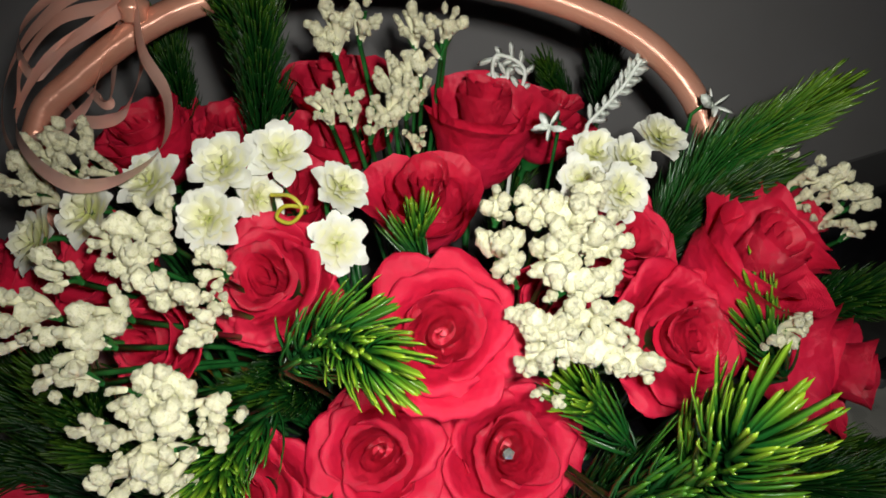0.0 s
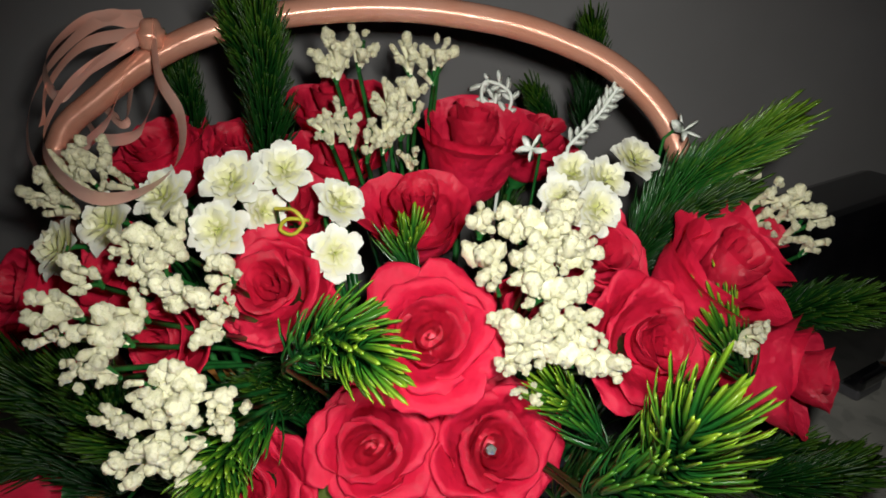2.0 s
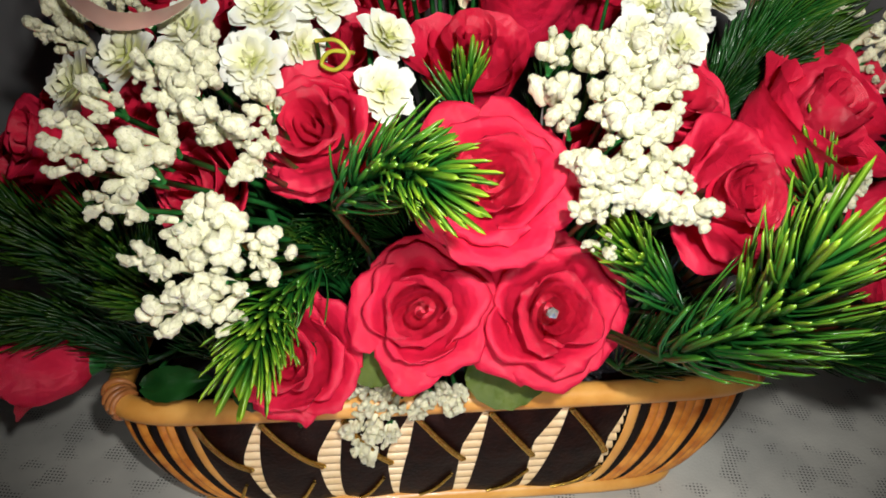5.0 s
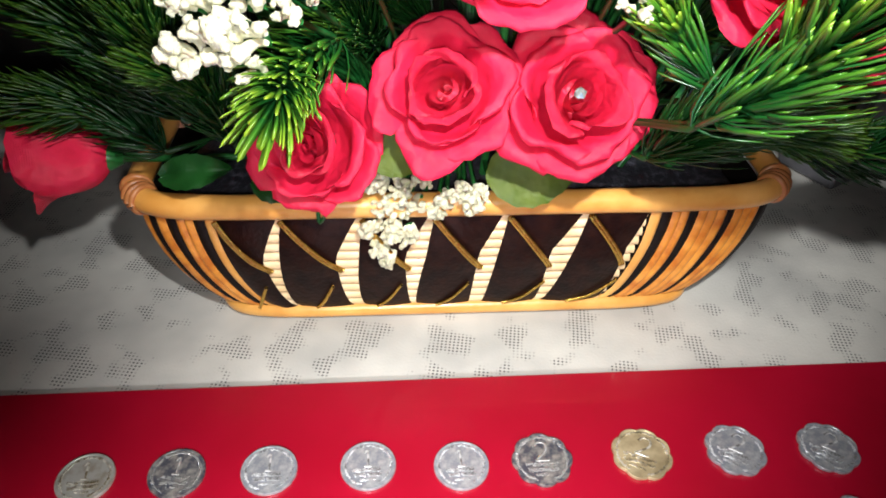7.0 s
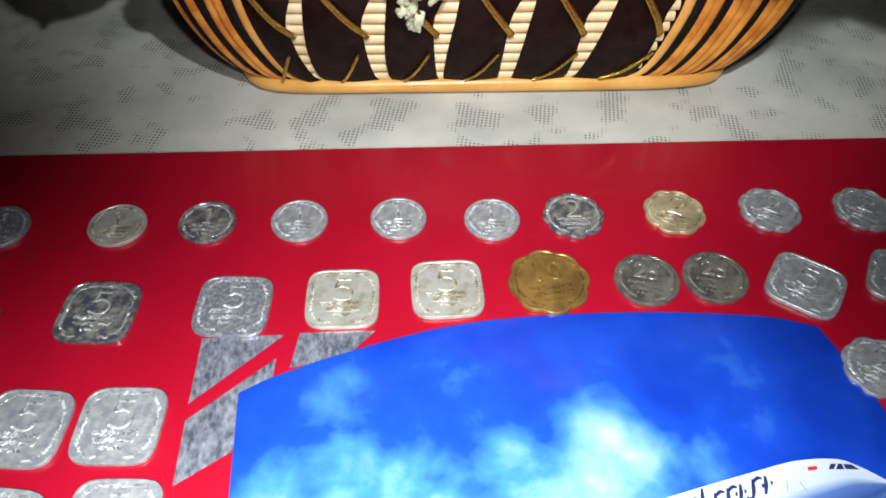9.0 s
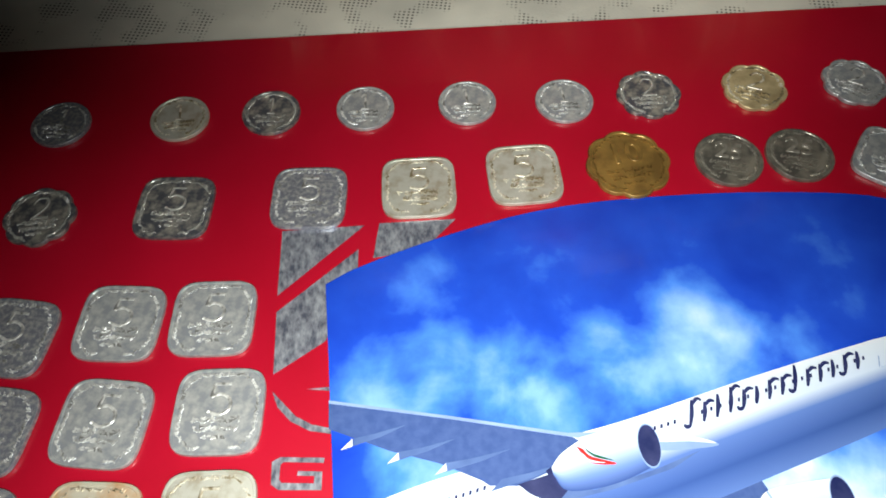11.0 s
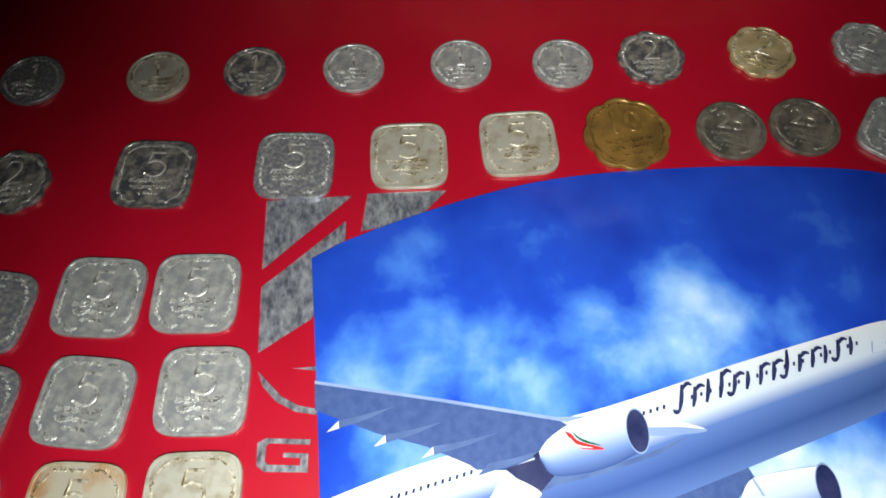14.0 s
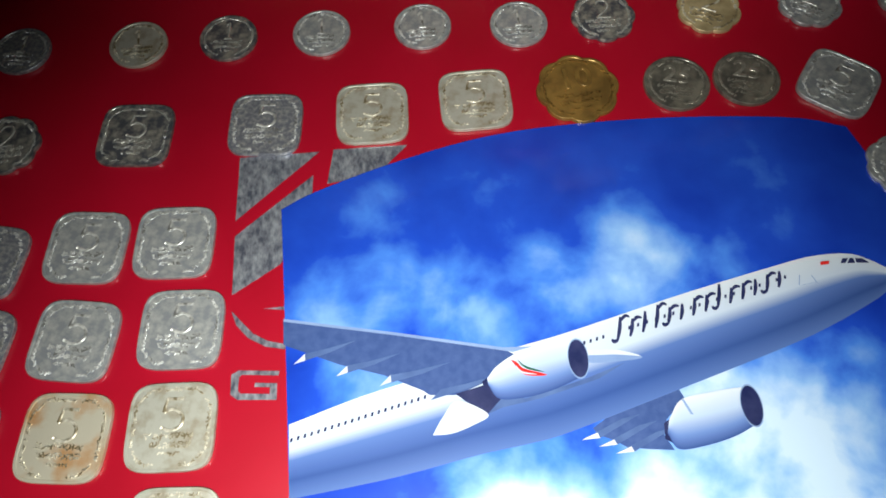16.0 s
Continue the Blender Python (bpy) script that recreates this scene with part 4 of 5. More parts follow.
for upper, lower, inlet in (
        ([(-0.0043, 0.0212), (-0.0021, 0.0242), (0.0031, 0.0279), (0.0096, 0.0302), (0.0163, 0.0311)], [(-0.0040, 0.0196), (-0.0015, 0.0167), (0.0043, 0.0172), (0.0106, 0.0192), (0.0168, 0.0224)], (0.0163, 0.0267)),
        ([(0.0356, 0.0136), (0.0387, 0.0182), (0.0457, 0.0202), (0.0508, 0.0213), (0.0539, 0.0216)], [(0.0350, 0.0106), (0.0372, 0.0074), (0.0431, 0.0084), (0.0494, 0.0106), (0.0544, 0.0134)], (0.0539, 0.0175))):
    (ax, ay), (bx, by) = upper[0], lower[0]
    printed("exhaust", [(ax + 0.0004, ay + 0.0004), (ax - 0.0012, ay - 0.0008), (bx - 0.0006, by - 0.0012), (bx + 0.0018, by - 0.0024), (bx + 0.0016, by)], I_DARK)
    shaded("engine", upper, lower, NACELLE, 24)
    cx, cy = inlet
    for name, grow, ink_of in (("inlet_lip", 1.08, I_PALE), ("inlet", 1.0, I_DARK)):
        ring_pts = []
        for k in range(28):
            an = 2 * math.pi * k / 28
            u, v = 0.0022 * grow * math.cos(an), 0.0044 * grow * math.sin(an)
            ring_pts.append((cx + u - v * 0.12, cy + v + u * 0.18))
        printed(name, ring_pts, ink_of)
printed("engine_cowl_line", [(0.0387, 0.0182), (0.0392, 0.0183), (0.0410, 0.0150), (0.0404, 0.0150)], I_PALE)
printed("swoosh", [(0.0009, 0.0258), (0.0024, 0.0252), (0.0040, 0.0238), (0.0092, 0.0226), (0.0060, 0.0222), (0.0034, 0.0228)], I_RED, 24)
printed("swoosh_light", [(0.0020, 0.0246), (0.0036, 0.0231), (0.0070, 0.0226), (0.0040, 0.0226), (0.0026, 0.0236)], I_WHITE, 20)
printed("swoosh", [(0.0024, 0.0259), (0.0044, 0.0244), (0.0086, 0.0232), (0.0052, 0.0236), (0.0034, 0.0246)], I_GREEN, 20)
# cabin windows, cockpit, door
for x0, y0, x1, y1, count in ((-0.0467, 0.0056, -0.0181, 0.0163, 21), (0.0178, 0.0304, 0.0222, 0.0320, 4), (0.0262, 0.0337, 0.0660, 0.0487, 20)):
    for k in range(count):
        f = k / (count - 1)
        x, y = x0 + (x1 - x0) * f, y0 + (y1 - y0) * f
        printed("cabin_window", [(x - 0.0003, y - 0.0005), (x + 0.0002, y - 0.0004), (x + 0.0003, y + 0.0005), (x - 0.0002, y + 0.0004)], I_DARK)
printed("cockpit_window", [(0.0797, 0.0528), (0.0809, 0.0529), (0.0818, 0.0543), (0.0804, 0.0541)], I_DARK)
printed("cockpit_window", [(0.0813, 0.0529), (0.0832, 0.0530), (0.0830, 0.0543), (0.0822, 0.0543)], I_DARK)
printed("cockpit_window", [(0.0836, 0.0531), (0.0866, 0.0532), (0.0852, 0.0543), (0.0834, 0.0543)], I_DARK)
printed("flag", [(0.0749, 0.0521), (0.0770, 0.0525), (0.0772, 0.0534), (0.0750, 0.0530)], I_RED)
for a, b in (((0.0694, 0.0494), (0.0689, 0.0466)), ((0.0689, 0.0466), (0.0732, 0.0474)), ((0.0732, 0.0474), (0.0722, 0.0492))):
    printed("door_line", [a, (a[0] + 0.0002, a[1]), (b[0] + 0.0002, b[1] + 0.0002), (b[0], b[1] + 0.0002)], I_PALE)
# the airline's mark as plain slanted strokes and bows
DIRX = Vector((0.0423, 0.0161, 0)).normalized()
UPX = Vector((0.13, 1.0, 0)).normalized()


def mark(points, w):
    """A stroke of even width along a smooth line, in the mark's own run and height."""
    line = glide([Vector((0.0241, 0.0307, 0)) + DIRX * a + UPX * h for a, h in points], 9)
    left, right = [], []
    for i, p in enumerate(line):
        d = (line[min(i + 1, 8)] - line[max(i - 1, 0)]).normalized()
        n = Vector((-d.y, d.x, 0)) * w * 0.5 * (0.55 + 0.45 * math.sin(math.pi * i / 8))
        left.append((p.x + n.x, p.y + n.y))
        right.append((p.x - n.x, p.y - n.y))
    printed("mark_stroke", left + right[::-1], I_DARK)


for k, h in enumerate((0.0058, 0.0044, 0.0052, 0.0058, 0.0042, 0.0040, 0.0044, 0.0042, 0.0060, 0.0040, 0.0042, 0.0042, 0.0044, 0.0042)):
    a = 0.0014 + 0.00318 * k
    mark([(a, 0.0), (a + 0.0003, h * 0.5), (a + 0.0002, h)], 0.0009)
    if k % 3 != 2 and k < 13:
        mark([(a + 0.0002, h * 0.78), (a + 0.0014, h * 0.98), (a + 0.0026, h * 0.86)], 0.0008)
    if k % 4 == 0:
        mark([(a + 0.0001, 0.0002), (a - 0.0008, 0.0000), (a - 0.0015, 0.0008)], 0.0009)


# ---- coins ----
def text_mesh(word, size, depth, mat):
    cu = bpy.data.curves.new("text", "FONT")
    cu.body, cu.size, cu.extrude, cu.align_x, cu.align_y = word, size, depth, "CENTER", "CENTER"
    cu.resolution_u, cu.bevel_depth, cu.bevel_resolution = 4, size * 0.022, 1
    ob = bpy.data.objects.new("text", cu)
    scene.collection.objects.link(ob)
    me = bpy.data.meshes.new_from_object(ob.evaluated_get(bpy.context.evaluated_depsgraph_get()))
    bpy.data.objects.remove(ob)
    me.materials.clear()
    me.materials.append(mat)
    return me


FIGURES = {"1": (((-0.16, 0.26), (0.0, 0.42), (0.0, 0.0), (0.0, -0.40)), ((-0.16, -0.40), (0.16, -0.40))),
           "2": (((-0.26, 0.20), (-0.10, 0.42), (0.18, 0.38), (0.22, 0.10), (0.0, -0.16), (-0.26, -0.40)), ((-0.26, -0.40), (0.28, -0.40))),
           "5": (((0.26, 0.42), (-0.18, 0.42)), ((-0.18, 0.42), (-0.24, 0.06)), ((-0.24, 0.06), (0.02, 0.14), (0.28, -0.04), (0.26, -0.30), (0.0, -0.44), (-0.28, -0.34)))}


def figure_mesh(word, R, mat):
    """A raised figure of thin rounded strokes, as struck on the coins."""
    verts, faces = [], []
    for points in FIGURES[word]:
        v, f = tube_data(glide([(x * R, y * R, 0) for x, y in points], 16), R * 0.048, 8)
        o = len(verts)
        verts += [(p.x, p.y, p.z * 0.45) for p in v]
        faces += [tuple(o + k for k in face) for face in f]
    return mesh_from(verts, faces, mat)


def coin_outline(shape, R, f, n=80):
    pts = []
    for k in range(n):
        an = 2 * math.pi * k / n
        c, s = math.cos(an), math.sin(an)
        if shape == "square":
            e = 4.6
            r = R * (abs(c) ** e + abs(s) ** e) ** (-1 / e)
        elif shape == "scallop":
            r = R * (1 - 0.085 * (1 - abs(math.cos(an * 4))) ** 1.2)
        else:
            r = R
        pts.append(((r - (1 - f) * R) * c, (r - (1 - f) * R) * s))
    return pts


def coin_meshes(shape, R, thick, word, seed, body_mat):
    rnd = random.Random(seed)
    verts, faces = [], []
    n = 80
    rings = ((1.0 - 0.02, 0.0), (1.0, 0.0002), (1.0, thick - 0.0002), (0.985, thick), (0.93, thick), (0.915, thick - 0.00016))
    for f, z in rings:
        verts += [(x, y, z) for x, y in coin_outline(shape, R, f, n)]
    for i in range(len(rings) - 1):
        for k in range(n):
            j = (k + 1) % n
            faces.append((i * n + k, i * n + j, (i + 1) * n + j, (i + 1) * n + k))
    faces.append(tuple((len(rings) - 1) * n + k for k in range(n)))
    faces.append(tuple(reversed(range(n))))
    body = mesh_from(verts, faces, body_mat, smooth=False)
    # worn legend round the edge and below the numeral: small bars
    lv, lf = [], []

    def bar_at(x, y, a, w, h):
        o = len(lv)
        c, s = math.cos(a), math.sin(a)
        for z in (thick - 0.00018, thick + 0.00008):
            for u, v in ((-w, -h), (w, -h), (w, h), (-w, h)):
                lv.append((x + u * c - v * s, y + u * s + v * c, z))
        lf.extend([(o + 4, o + 5, o + 6, o + 7), (o, o + 1, o + 5, o + 4), (o + 1, o + 2, o + 6, o + 5), (o + 2, o + 3, o + 7, o + 6), (o + 3, o, o + 4, o + 7)])
    for k in range(84):
        an = 2 * math.pi * k / 84
        if abs(math.sin(an) + 1) < 0.06 or rnd.random() < 0.14:
            continue
        rr = R * (0.82 if shape != "square" else 0.84 * min(1.15, (abs(math.cos(an)) ** 6 + abs(math.sin(an)) ** 6) ** (-1 / 6)))
        for g in range(3):
            bar_at(rr * math.cos(an) + rnd.uniform(-1, 1) * R * 0.030, rr * math.sin(an) + rnd.uniform(-1, 1) * R * 0.030, an + rnd.choice((0, 1.57, 0.7, 2.2)), R * rnd.uniform(0.018, 0.040), R * 0.010)
    for y, half in ((-0.18, 0.54), (-0.24, 0.54), (-0.38, 0.48), (-0.44, 0.46), (-0.60, 0.26)):
        x = -half
        while x < half:
            if rnd.random() < 0.86:
                for g in range(2):
                    bar_at(R * (x + rnd.uniform(-0.02, 0.02)), R * (y + rnd.uniform(-0.03, 0.03)), rnd.choice((0, 1.57, 0.8, 2.3)), R * rnd.uniform(0.022, 0.042), R * 0.011)
            x += 0.068
    relief = M_RIM if body_mat is M_ALU_DARK else M_RELIEF_NICKEL if body_mat is M_NICKEL else M_BRASS if body_mat is M_BRASS else M_RELIEF_GLINT if body_mat in (M_ALU, M_ALU_GREY) else M_RELIEF_DULL
    legend = mesh_from(lv, lf, relief, smooth=False)
    numeral = figure_mesh(word, R * 0.84, relief) if len(word) == 1 else text_mesh(word, R * 0.85, 0.00010, relief)
    return body, legend, numeral


KINDS = {
    "one": ("round", 0.0083, 0.0013, "1", M_ALU, "small round aluminium one cent coin"),
    "two": ("scallop", 0.0093, 0.0013, "2", M_ALU, "scalloped aluminium two cent coin"),
    "five": ("square", 0.0098, 0.0014, "5", M_ALU, "square aluminium five cent coin"),
    "ten": ("scallop", 0.0114, 0.0015, "10", M_BRASS, "scalloped brown brass ten cent coin"),
    "quarter": ("round", 0.0090, 0.0015, "25", M_NICKEL, "round grey cupro-nickel twenty-five cent coin"),
}
LOOKS = {"": (None, "worn"), "grey": (M_ALU_GREY, "greyed"), "dull": (M_ALU_DULL, "tarnished yellowish"), "dark": (M_ALU_DARK, "dark shiny"), "gold": (M_ALU_GOLD, "yellowed"), "stain": (M_ALU_STAIN, "orange-stained")}
coin_cache = {}


def coin(kind, x, y, turn=6.0, look_of=""):
    shape, R, thick, word, mat, words = KINDS[kind]
    key = (kind, look_of)
    if key not in coin_cache:
        coin_cache[key] = coin_meshes(shape, R, thick, word, len(coin_cache), LOOKS[look_of][0] or mat)
    body, legend, numeral = coin_cache[key]
    ob = thing("coin", LOOKS[look_of][1] + " " + words + " on red card", "coin", "coins on the red folder", at=Matrix.Translation((x, y, BTOP)) @ Matrix.Rotation(radians(turn), 4, "Z"))
    part("disc", body, ob)
    part("legend", legend, ob, "worn raised legend")
    part("numeral", numeral, ob, "raised numeral", m=Matrix.Translation((0, R * 0.27, thick - 0.00012)))


coin("one", -0.1403, 0.1120, 0, "grey")
coin("one", -0.1068, 0.1154, 10, "dull")
coin("one", -0.0810, 0.1186, 4, "dark")
coin("one", -0.0542, 0.1213, 6)
coin("one", -0.0251, 0.1245, 8)
coin("one", 0.0027, 0.1262, 8)
coin("two", 0.0271, 0.1297, 6, "dark")
coin("two", 0.0578, 0.1335, -20, "gold")
coin("two", 0.0871, 0.1367, -25)
coin("two", 0.1163, 0.1392, -30)
coin("two", 0.1480, 0.1430, -12)
coin("two", -0.1346, 0.0798, 12, "dark")
coin("five", -0.1001, 0.0841, 2, "dark")
coin("five", -0.0654, 0.0887, 3, "grey")
coin("five", -0.0369, 0.0933, 6, "dull")
coin("five", -0.0091, 0.0987, 8, "dull")
coin("ten", 0.0188, 0.1033, 12)
coin("quarter", 0.0459, 0.1059, -8)
coin("quarter", 0.0651, 0.1082, -10)
coin("five", 0.0898, 0.1074, -30)
coin("five", 0.1182, 0.1109, -25)
coin("two", 0.1010, 0.0812, -30)
coin("five", -0.1290, 0.0455, -4, "grey")
coin("five", -0.1044, 0.0503, 1)
coin("five", -0.0826, 0.0525, 4)
coin("five", -0.1258, 0.0234, -4, "grey")
coin("five", -0.1009, 0.0262, -2)
coin("five", -0.0762, 0.0300, 4)
coin("five", -0.1227, 0.0020, -2, "grey")
coin("five", -0.0970, 0.0040, 1, "stain")
coin("five", -0.0737, 0.0074, 5, "dull")
coin("five", -0.0690, -0.0150, 4, "dull")
coin("five", -0.0935, -0.0190, 2)

# ---- the basket ----
BASKET = Matrix.Translation((0.0008, 0.1985, 0)) @ Matrix.Rotation(radians(6.0), 4, "Z")
basket = thing("flower_basket", "low woven cane basket with gold thread and peach ribbon-wrapped handle", "basket", at=BASKET)
WALL_TOP, WALL_LOW, EXP = 0.0500, 0.0045, 9.0


def plan(h):
    """Half-length, half-depth and height of the wall at h from 0 to 1."""
    bulge = math.sin(h * math.pi / 2) ** 0.62
    return 0.0885 + 0.0225 * bulge, 0.046 + 0.005 * bulge, WALL_LOW + (WALL_TOP - WALL_LOW) * h


def on_wall(s, h, out=0.0, back=False):
    a, b, z = plan(h)
    a, b = a + out, b + out
    s = max(-1.0, min(1.0, s))
    y = b * (1 - abs(s) ** EXP) ** (1 / EXP)
    return Vector((a * s, 0.047 + (y if back else -y), z))


def ring(h, n=120, out=0.0):
    a, b, z = plan(h)
    pts = []
    for k in range(n):
        an = 2 * math.pi * k / n
        c, s = math.cos(an), math.sin(an)
        e = 2 / EXP
        pts.append(Vector(((a + out) * math.copysign(abs(c) ** e, c), 0.047 + (b + out) * math.copysign(abs(s) ** e, s), z)))
    return pts


def loop_tube(line, r, mat, sides=12):
    verts, faces = [], []
    n = len(line)
    for i, p in enumerate(line):
        d = (line[(i + 1) % n] - line[i - 1]).normalized()
        side = d.cross(Vector((0, 0, 1))).normalized()
        rr = r * (1 + 0.05 * noise.noise(p * 60))
        for k in range(sides):
            an = 2 * math.pi * k / sides
            verts.append(p + side * math.cos(an) * rr + Vector((0, 0, 1)) * math.sin(an) * rr)
    for i in range(n):
        for k in range(sides):
            j = (k + 1) % sides
            i2 = (i + 1) % n
            faces.append((i * sides + k, i * sides + j, i2 * sides + j, i2 * sides + k))
    return mesh_from(verts, faces, mat)


hull_v, hull_f = [], []
HN = 120
for hs in range(9):
    hull_v += ring(hs / 8, HN, -0.0025)
for i in range(8):
    for k in range(HN):
        j = (k + 1) % HN
        hull_f.append((i * HN + k, i * HN + j, (i + 1) * HN + j, (i + 1) * HN + k))
hull_f.append(tuple(reversed(range(HN))))
part("wall", mesh_from(hull_v, hull_f, M_BLACK), basket, "black stained woven wall")
rim_line = [p + Vector((0, 0, 0.0036)) for p in ring(1.0, 160, 0.0006)]
part("rim", loop_tube(rim_line, 0.0043, M_CANE, 14), basket, "polished cane rim")
part("base_ring", loop_tube([Vector((p.x, p.y, 0.0029)) for p in ring(0.0, 160, 0.0008)], 0.0030, M_CANE, 12), basket, "polished cane base ring")
bm = bmesh.new()
bmesh.ops.create_grid(bm, x_segments=40, y_segments=20, size=1.0)
for v in bm.verts:
    v.co = Vector((v.co.x * 0.100, 0.047 + v.co.y * 0.043, 0.046 + 0.010 * (1 - v.co.x ** 4) * (1 - v.co.y ** 4) + 0.002 * noise.noise(v.co * 9)))
part("foam", bm_mesh(bm, M_FOAM), basket, "dark glittering floral foam")


def cane_strip(s0, s1, mat, proud, seed, lean=0.0, strands=1):
    """Upright split cane over the wall, from base to rim."""
    rnd = random.Random(seed)
    for k in range(strands):
        a0, a1 = s0 + (s1 - s0) * k / strands, s0 + (s1 - s0) * (k + 1) / strands
        verts, faces = [], []
        nh, nw = 14, 5
        for j in range(nh):
            h = j / (nh - 1)
            for i in range(nw):
                u = i / (nw - 1)
                s = a0 + (a1 - a0) * u + 0.004 * noise.noise(Vector((h * 3, seed, k)))
                verts.append(on_wall(s, h, proud + 0.0010 * math.sin(math.pi * u)))
        for j in range(nh - 1):
            for i in range(nw - 1):
                o = j * nw + i
                faces.append((o, o + 1, o + nw + 1, o + nw))
        part("cane", mesh_from(verts, faces, mat), basket)


ORANGE = ((-0.998, -0.962, 2), (-0.932, -0.900, 1), (-0.866, -0.817, 2), (-0.783, -0.748, 1), (0.572, 0.606, 1), (0.638, 0.692, 2), (0.722, 0.813, 3), (0.840, 0.925, 3))
for k, (s0, s1, st) in enumerate(ORANGE):
    cane_strip(s0, s1, M_CANE_ORANGE if k not in (3, 4) else M_CANE, 0.0004, k + 1, strands=st)
for k, (a, b) in enumerate(zip(ORANGE, ORANGE[1:])):
    if b[0] - a[1] < 0.1:
        cane_strip(a[1], b[0], M_BLACK, 0.0001, 40 + k)
cane_strip(0.925, 0.997, M_BLACK, 0.0001, 60)
for k in range(11):
    h = 0.05 + 0.9 * k / 10
    line = [on_wall(-0.74 + 1.31 * i / 24, h, -0.0012) for i in range(25)]
    part("cane_rod", tube(line, 0.0021, M_CANE_PALE, 8), basket)
G_TOP = (-0.560, -0.320, -0.106, 0.118, 0.363, 0.566)
G_MID = ((-0.640, -0.588), (-0.411, -0.338), (-0.191, -0.123), (0.045, 0.108), (0.276, 0.352), (0.521, 0.572))
G_LOW = ((-0.668, -0.655), (-0.440, -0.392), (-0.205, -0.188), (0.028, 0.080), (0.294, 0.324), (0.552, 0.572))


def wrap(left, right, name="leaf_wrap"):
    """A dark palm leaf folded over the rods between two gaps; each border is (top, middle, low)."""
    verts, faces = [], []
    nh, nw = 15, 9
    for j in range(nh):
        h = 0.985 * j / (nh - 1)

        def at(b):
            if h > 0.6:
                f = (h - 0.6) / 0.385
                return b[1] * (1 - f) + b[0] * f
            f = h / 0.6
            return b[2] * (1 - f) + b[1] * f
        l, r = at(left), at(right)
        for i in range(nw):
            u = i / (nw - 1)
            verts.append(on_wall(l + (r - l) * u, h, 0.0012 + 0.0009 * math.sin(math.pi * u) + 0.0006 * math.exp(-((h - 0.52) / 0.06) ** 2) * u))
    for j in range(nh - 1):
        for i in range(nw - 1):
            o = j * nw + i
            faces.append((o, o + 1, o + nw + 1, o + nw))
    part(name, mesh_from(verts, faces, M_BARK), basket, "dark brown palm leaf strip")


wrap((-0.748, -0.748, -0.748), (G_TOP[0] - 0.004, G_MID[0][0], G_LOW[0][0]))
for k in range(5):
    wrap((G_TOP[k] + 0.010, G_MID[k][1], G_LOW[k][1]), (G_TOP[k + 1] - 0.008, G_MID[k + 1][0], G_LOW[k + 1][0]))
for k in range(6):
    a = (-0.74, *[g + 0.008 for g in G_TOP[:5]])[k]
    m0 = G_MID[k][0]
    line = glide([on_wall(a, 0.97, 0.0022), on_wall(a + (m0 - a) * 0.35, 0.80, 0.0030), on_wall(a + (m0 - a) * 0.75, 0.60, 0.0030), on_wall(m0 + 0.006, 0.46, 0.0016)], 14)
    part("gold_thread", tube(line, 0.00085, M_GOLD, 6), basket, "twisted gold thread")
    part("gold_thread", tube([p + Vector((0.0008, -0.0004, 0.0006)) for p in line], 0.0007, M_GOLD, 6), basket)
    l0 = G_LOW[k][0]
    line = glide([on_wall(l0 - 0.13, 0.03, 0.0022), on_wall(l0 - 0.07, 0.13, 0.0028), on_wall(l0 - 0.01, 0.30, 0.0022)], 10)
    part("gold_thread", tube(line, 0.0007, M_GOLD, 6), basket)
for s in (-1, 1):
    # brown binding round the corners of the rim
    for k in range(4):
        base_s = s * (0.955 + 0.012 * k)
        p = on_wall(base_s, 1.0, 0.0006) + Vector((0, 0, 0.0036))
        lp = []
        d = (on_wall(s * (0.955 + 0.012 * k - 0.005), 1.0) - on_wall(s * min(1, 0.955 + 0.012 * k + 0.005), 1.0)).normalized()
        side = d.cross(Vector((0, 0, 1))).normalized()
        for i in range(18):
            an = 2 * math.pi * i / 18
            lp.append(p + side * math.cos(an) * 0.0046 + Vector((0, 0, 1)) * math.sin(an) * 0.0046)
        part("binding", tube(lp + [lp[0]], 0.0011, M_CANE_BROWN, 6), basket, "brown cane binding")
part("twist", tube(glide([on_wall(-0.42, 1.0, 0.005) + Vector((0, 0, 0.006)), on_wall(-0.415, 1.0, 0.006) + Vector((0, 0, 0.001)), on_wall(-0.40, 1.0, 0.006) + Vector((0, 0, 0.003))], 8), 0.0007, M_STEM, 5), basket)

# handle, wound with satin ribbon
binv = BASKET.inverted()
hp = [(-0.112, 0.247, 0.050), (-0.124, 0.249, 0.110), (-0.1265, 0.25, 0.158), (-0.1200, 0.25, 0.1790), (-0.1045, 0.25, 0.1920), (-0.0868, 0.25, 0.2040), (-0.0640, 0.25, 0.2142), (-0.0340, 0.25, 0.2205), (0.0, 0.25, 0.2222), (0.0340, 0.25, 0.2180),
      (0.0590, 0.25, 0.2102), (0.0760, 0.25, 0.2010), (0.0900, 0.25, 0.1880), (0.0985, 0.25, 0.1730), (0.1050, 0.252, 0.150), (0.1100, 0.255, 0.110), (0.108, 0.26, 0.050)]
HSTEPS = 1500
hl = glide([binv @ Vector(p) for p in hp], HSTEPS)
hv, hf = tube_data(hl, [0.0044 * (1 + 0.0022 * math.sin(i * 0.57 + 1.5 * noise.noise(Vector((i * 0.02, 3.0, 0)))) + 0.02 * noise.noise(Vector((i * 0.04, 0, 0)))) for i in range(HSTEPS)], 20)
huv = [((k % 20) / 20 * 0.003, (k // 20) / HSTEPS * 11.0) for k in range(len(hv))]
part("handle", mesh_from(hv, hf, M_PEACH, uvs=huv), basket, "handle wound with peach satin ribbon")

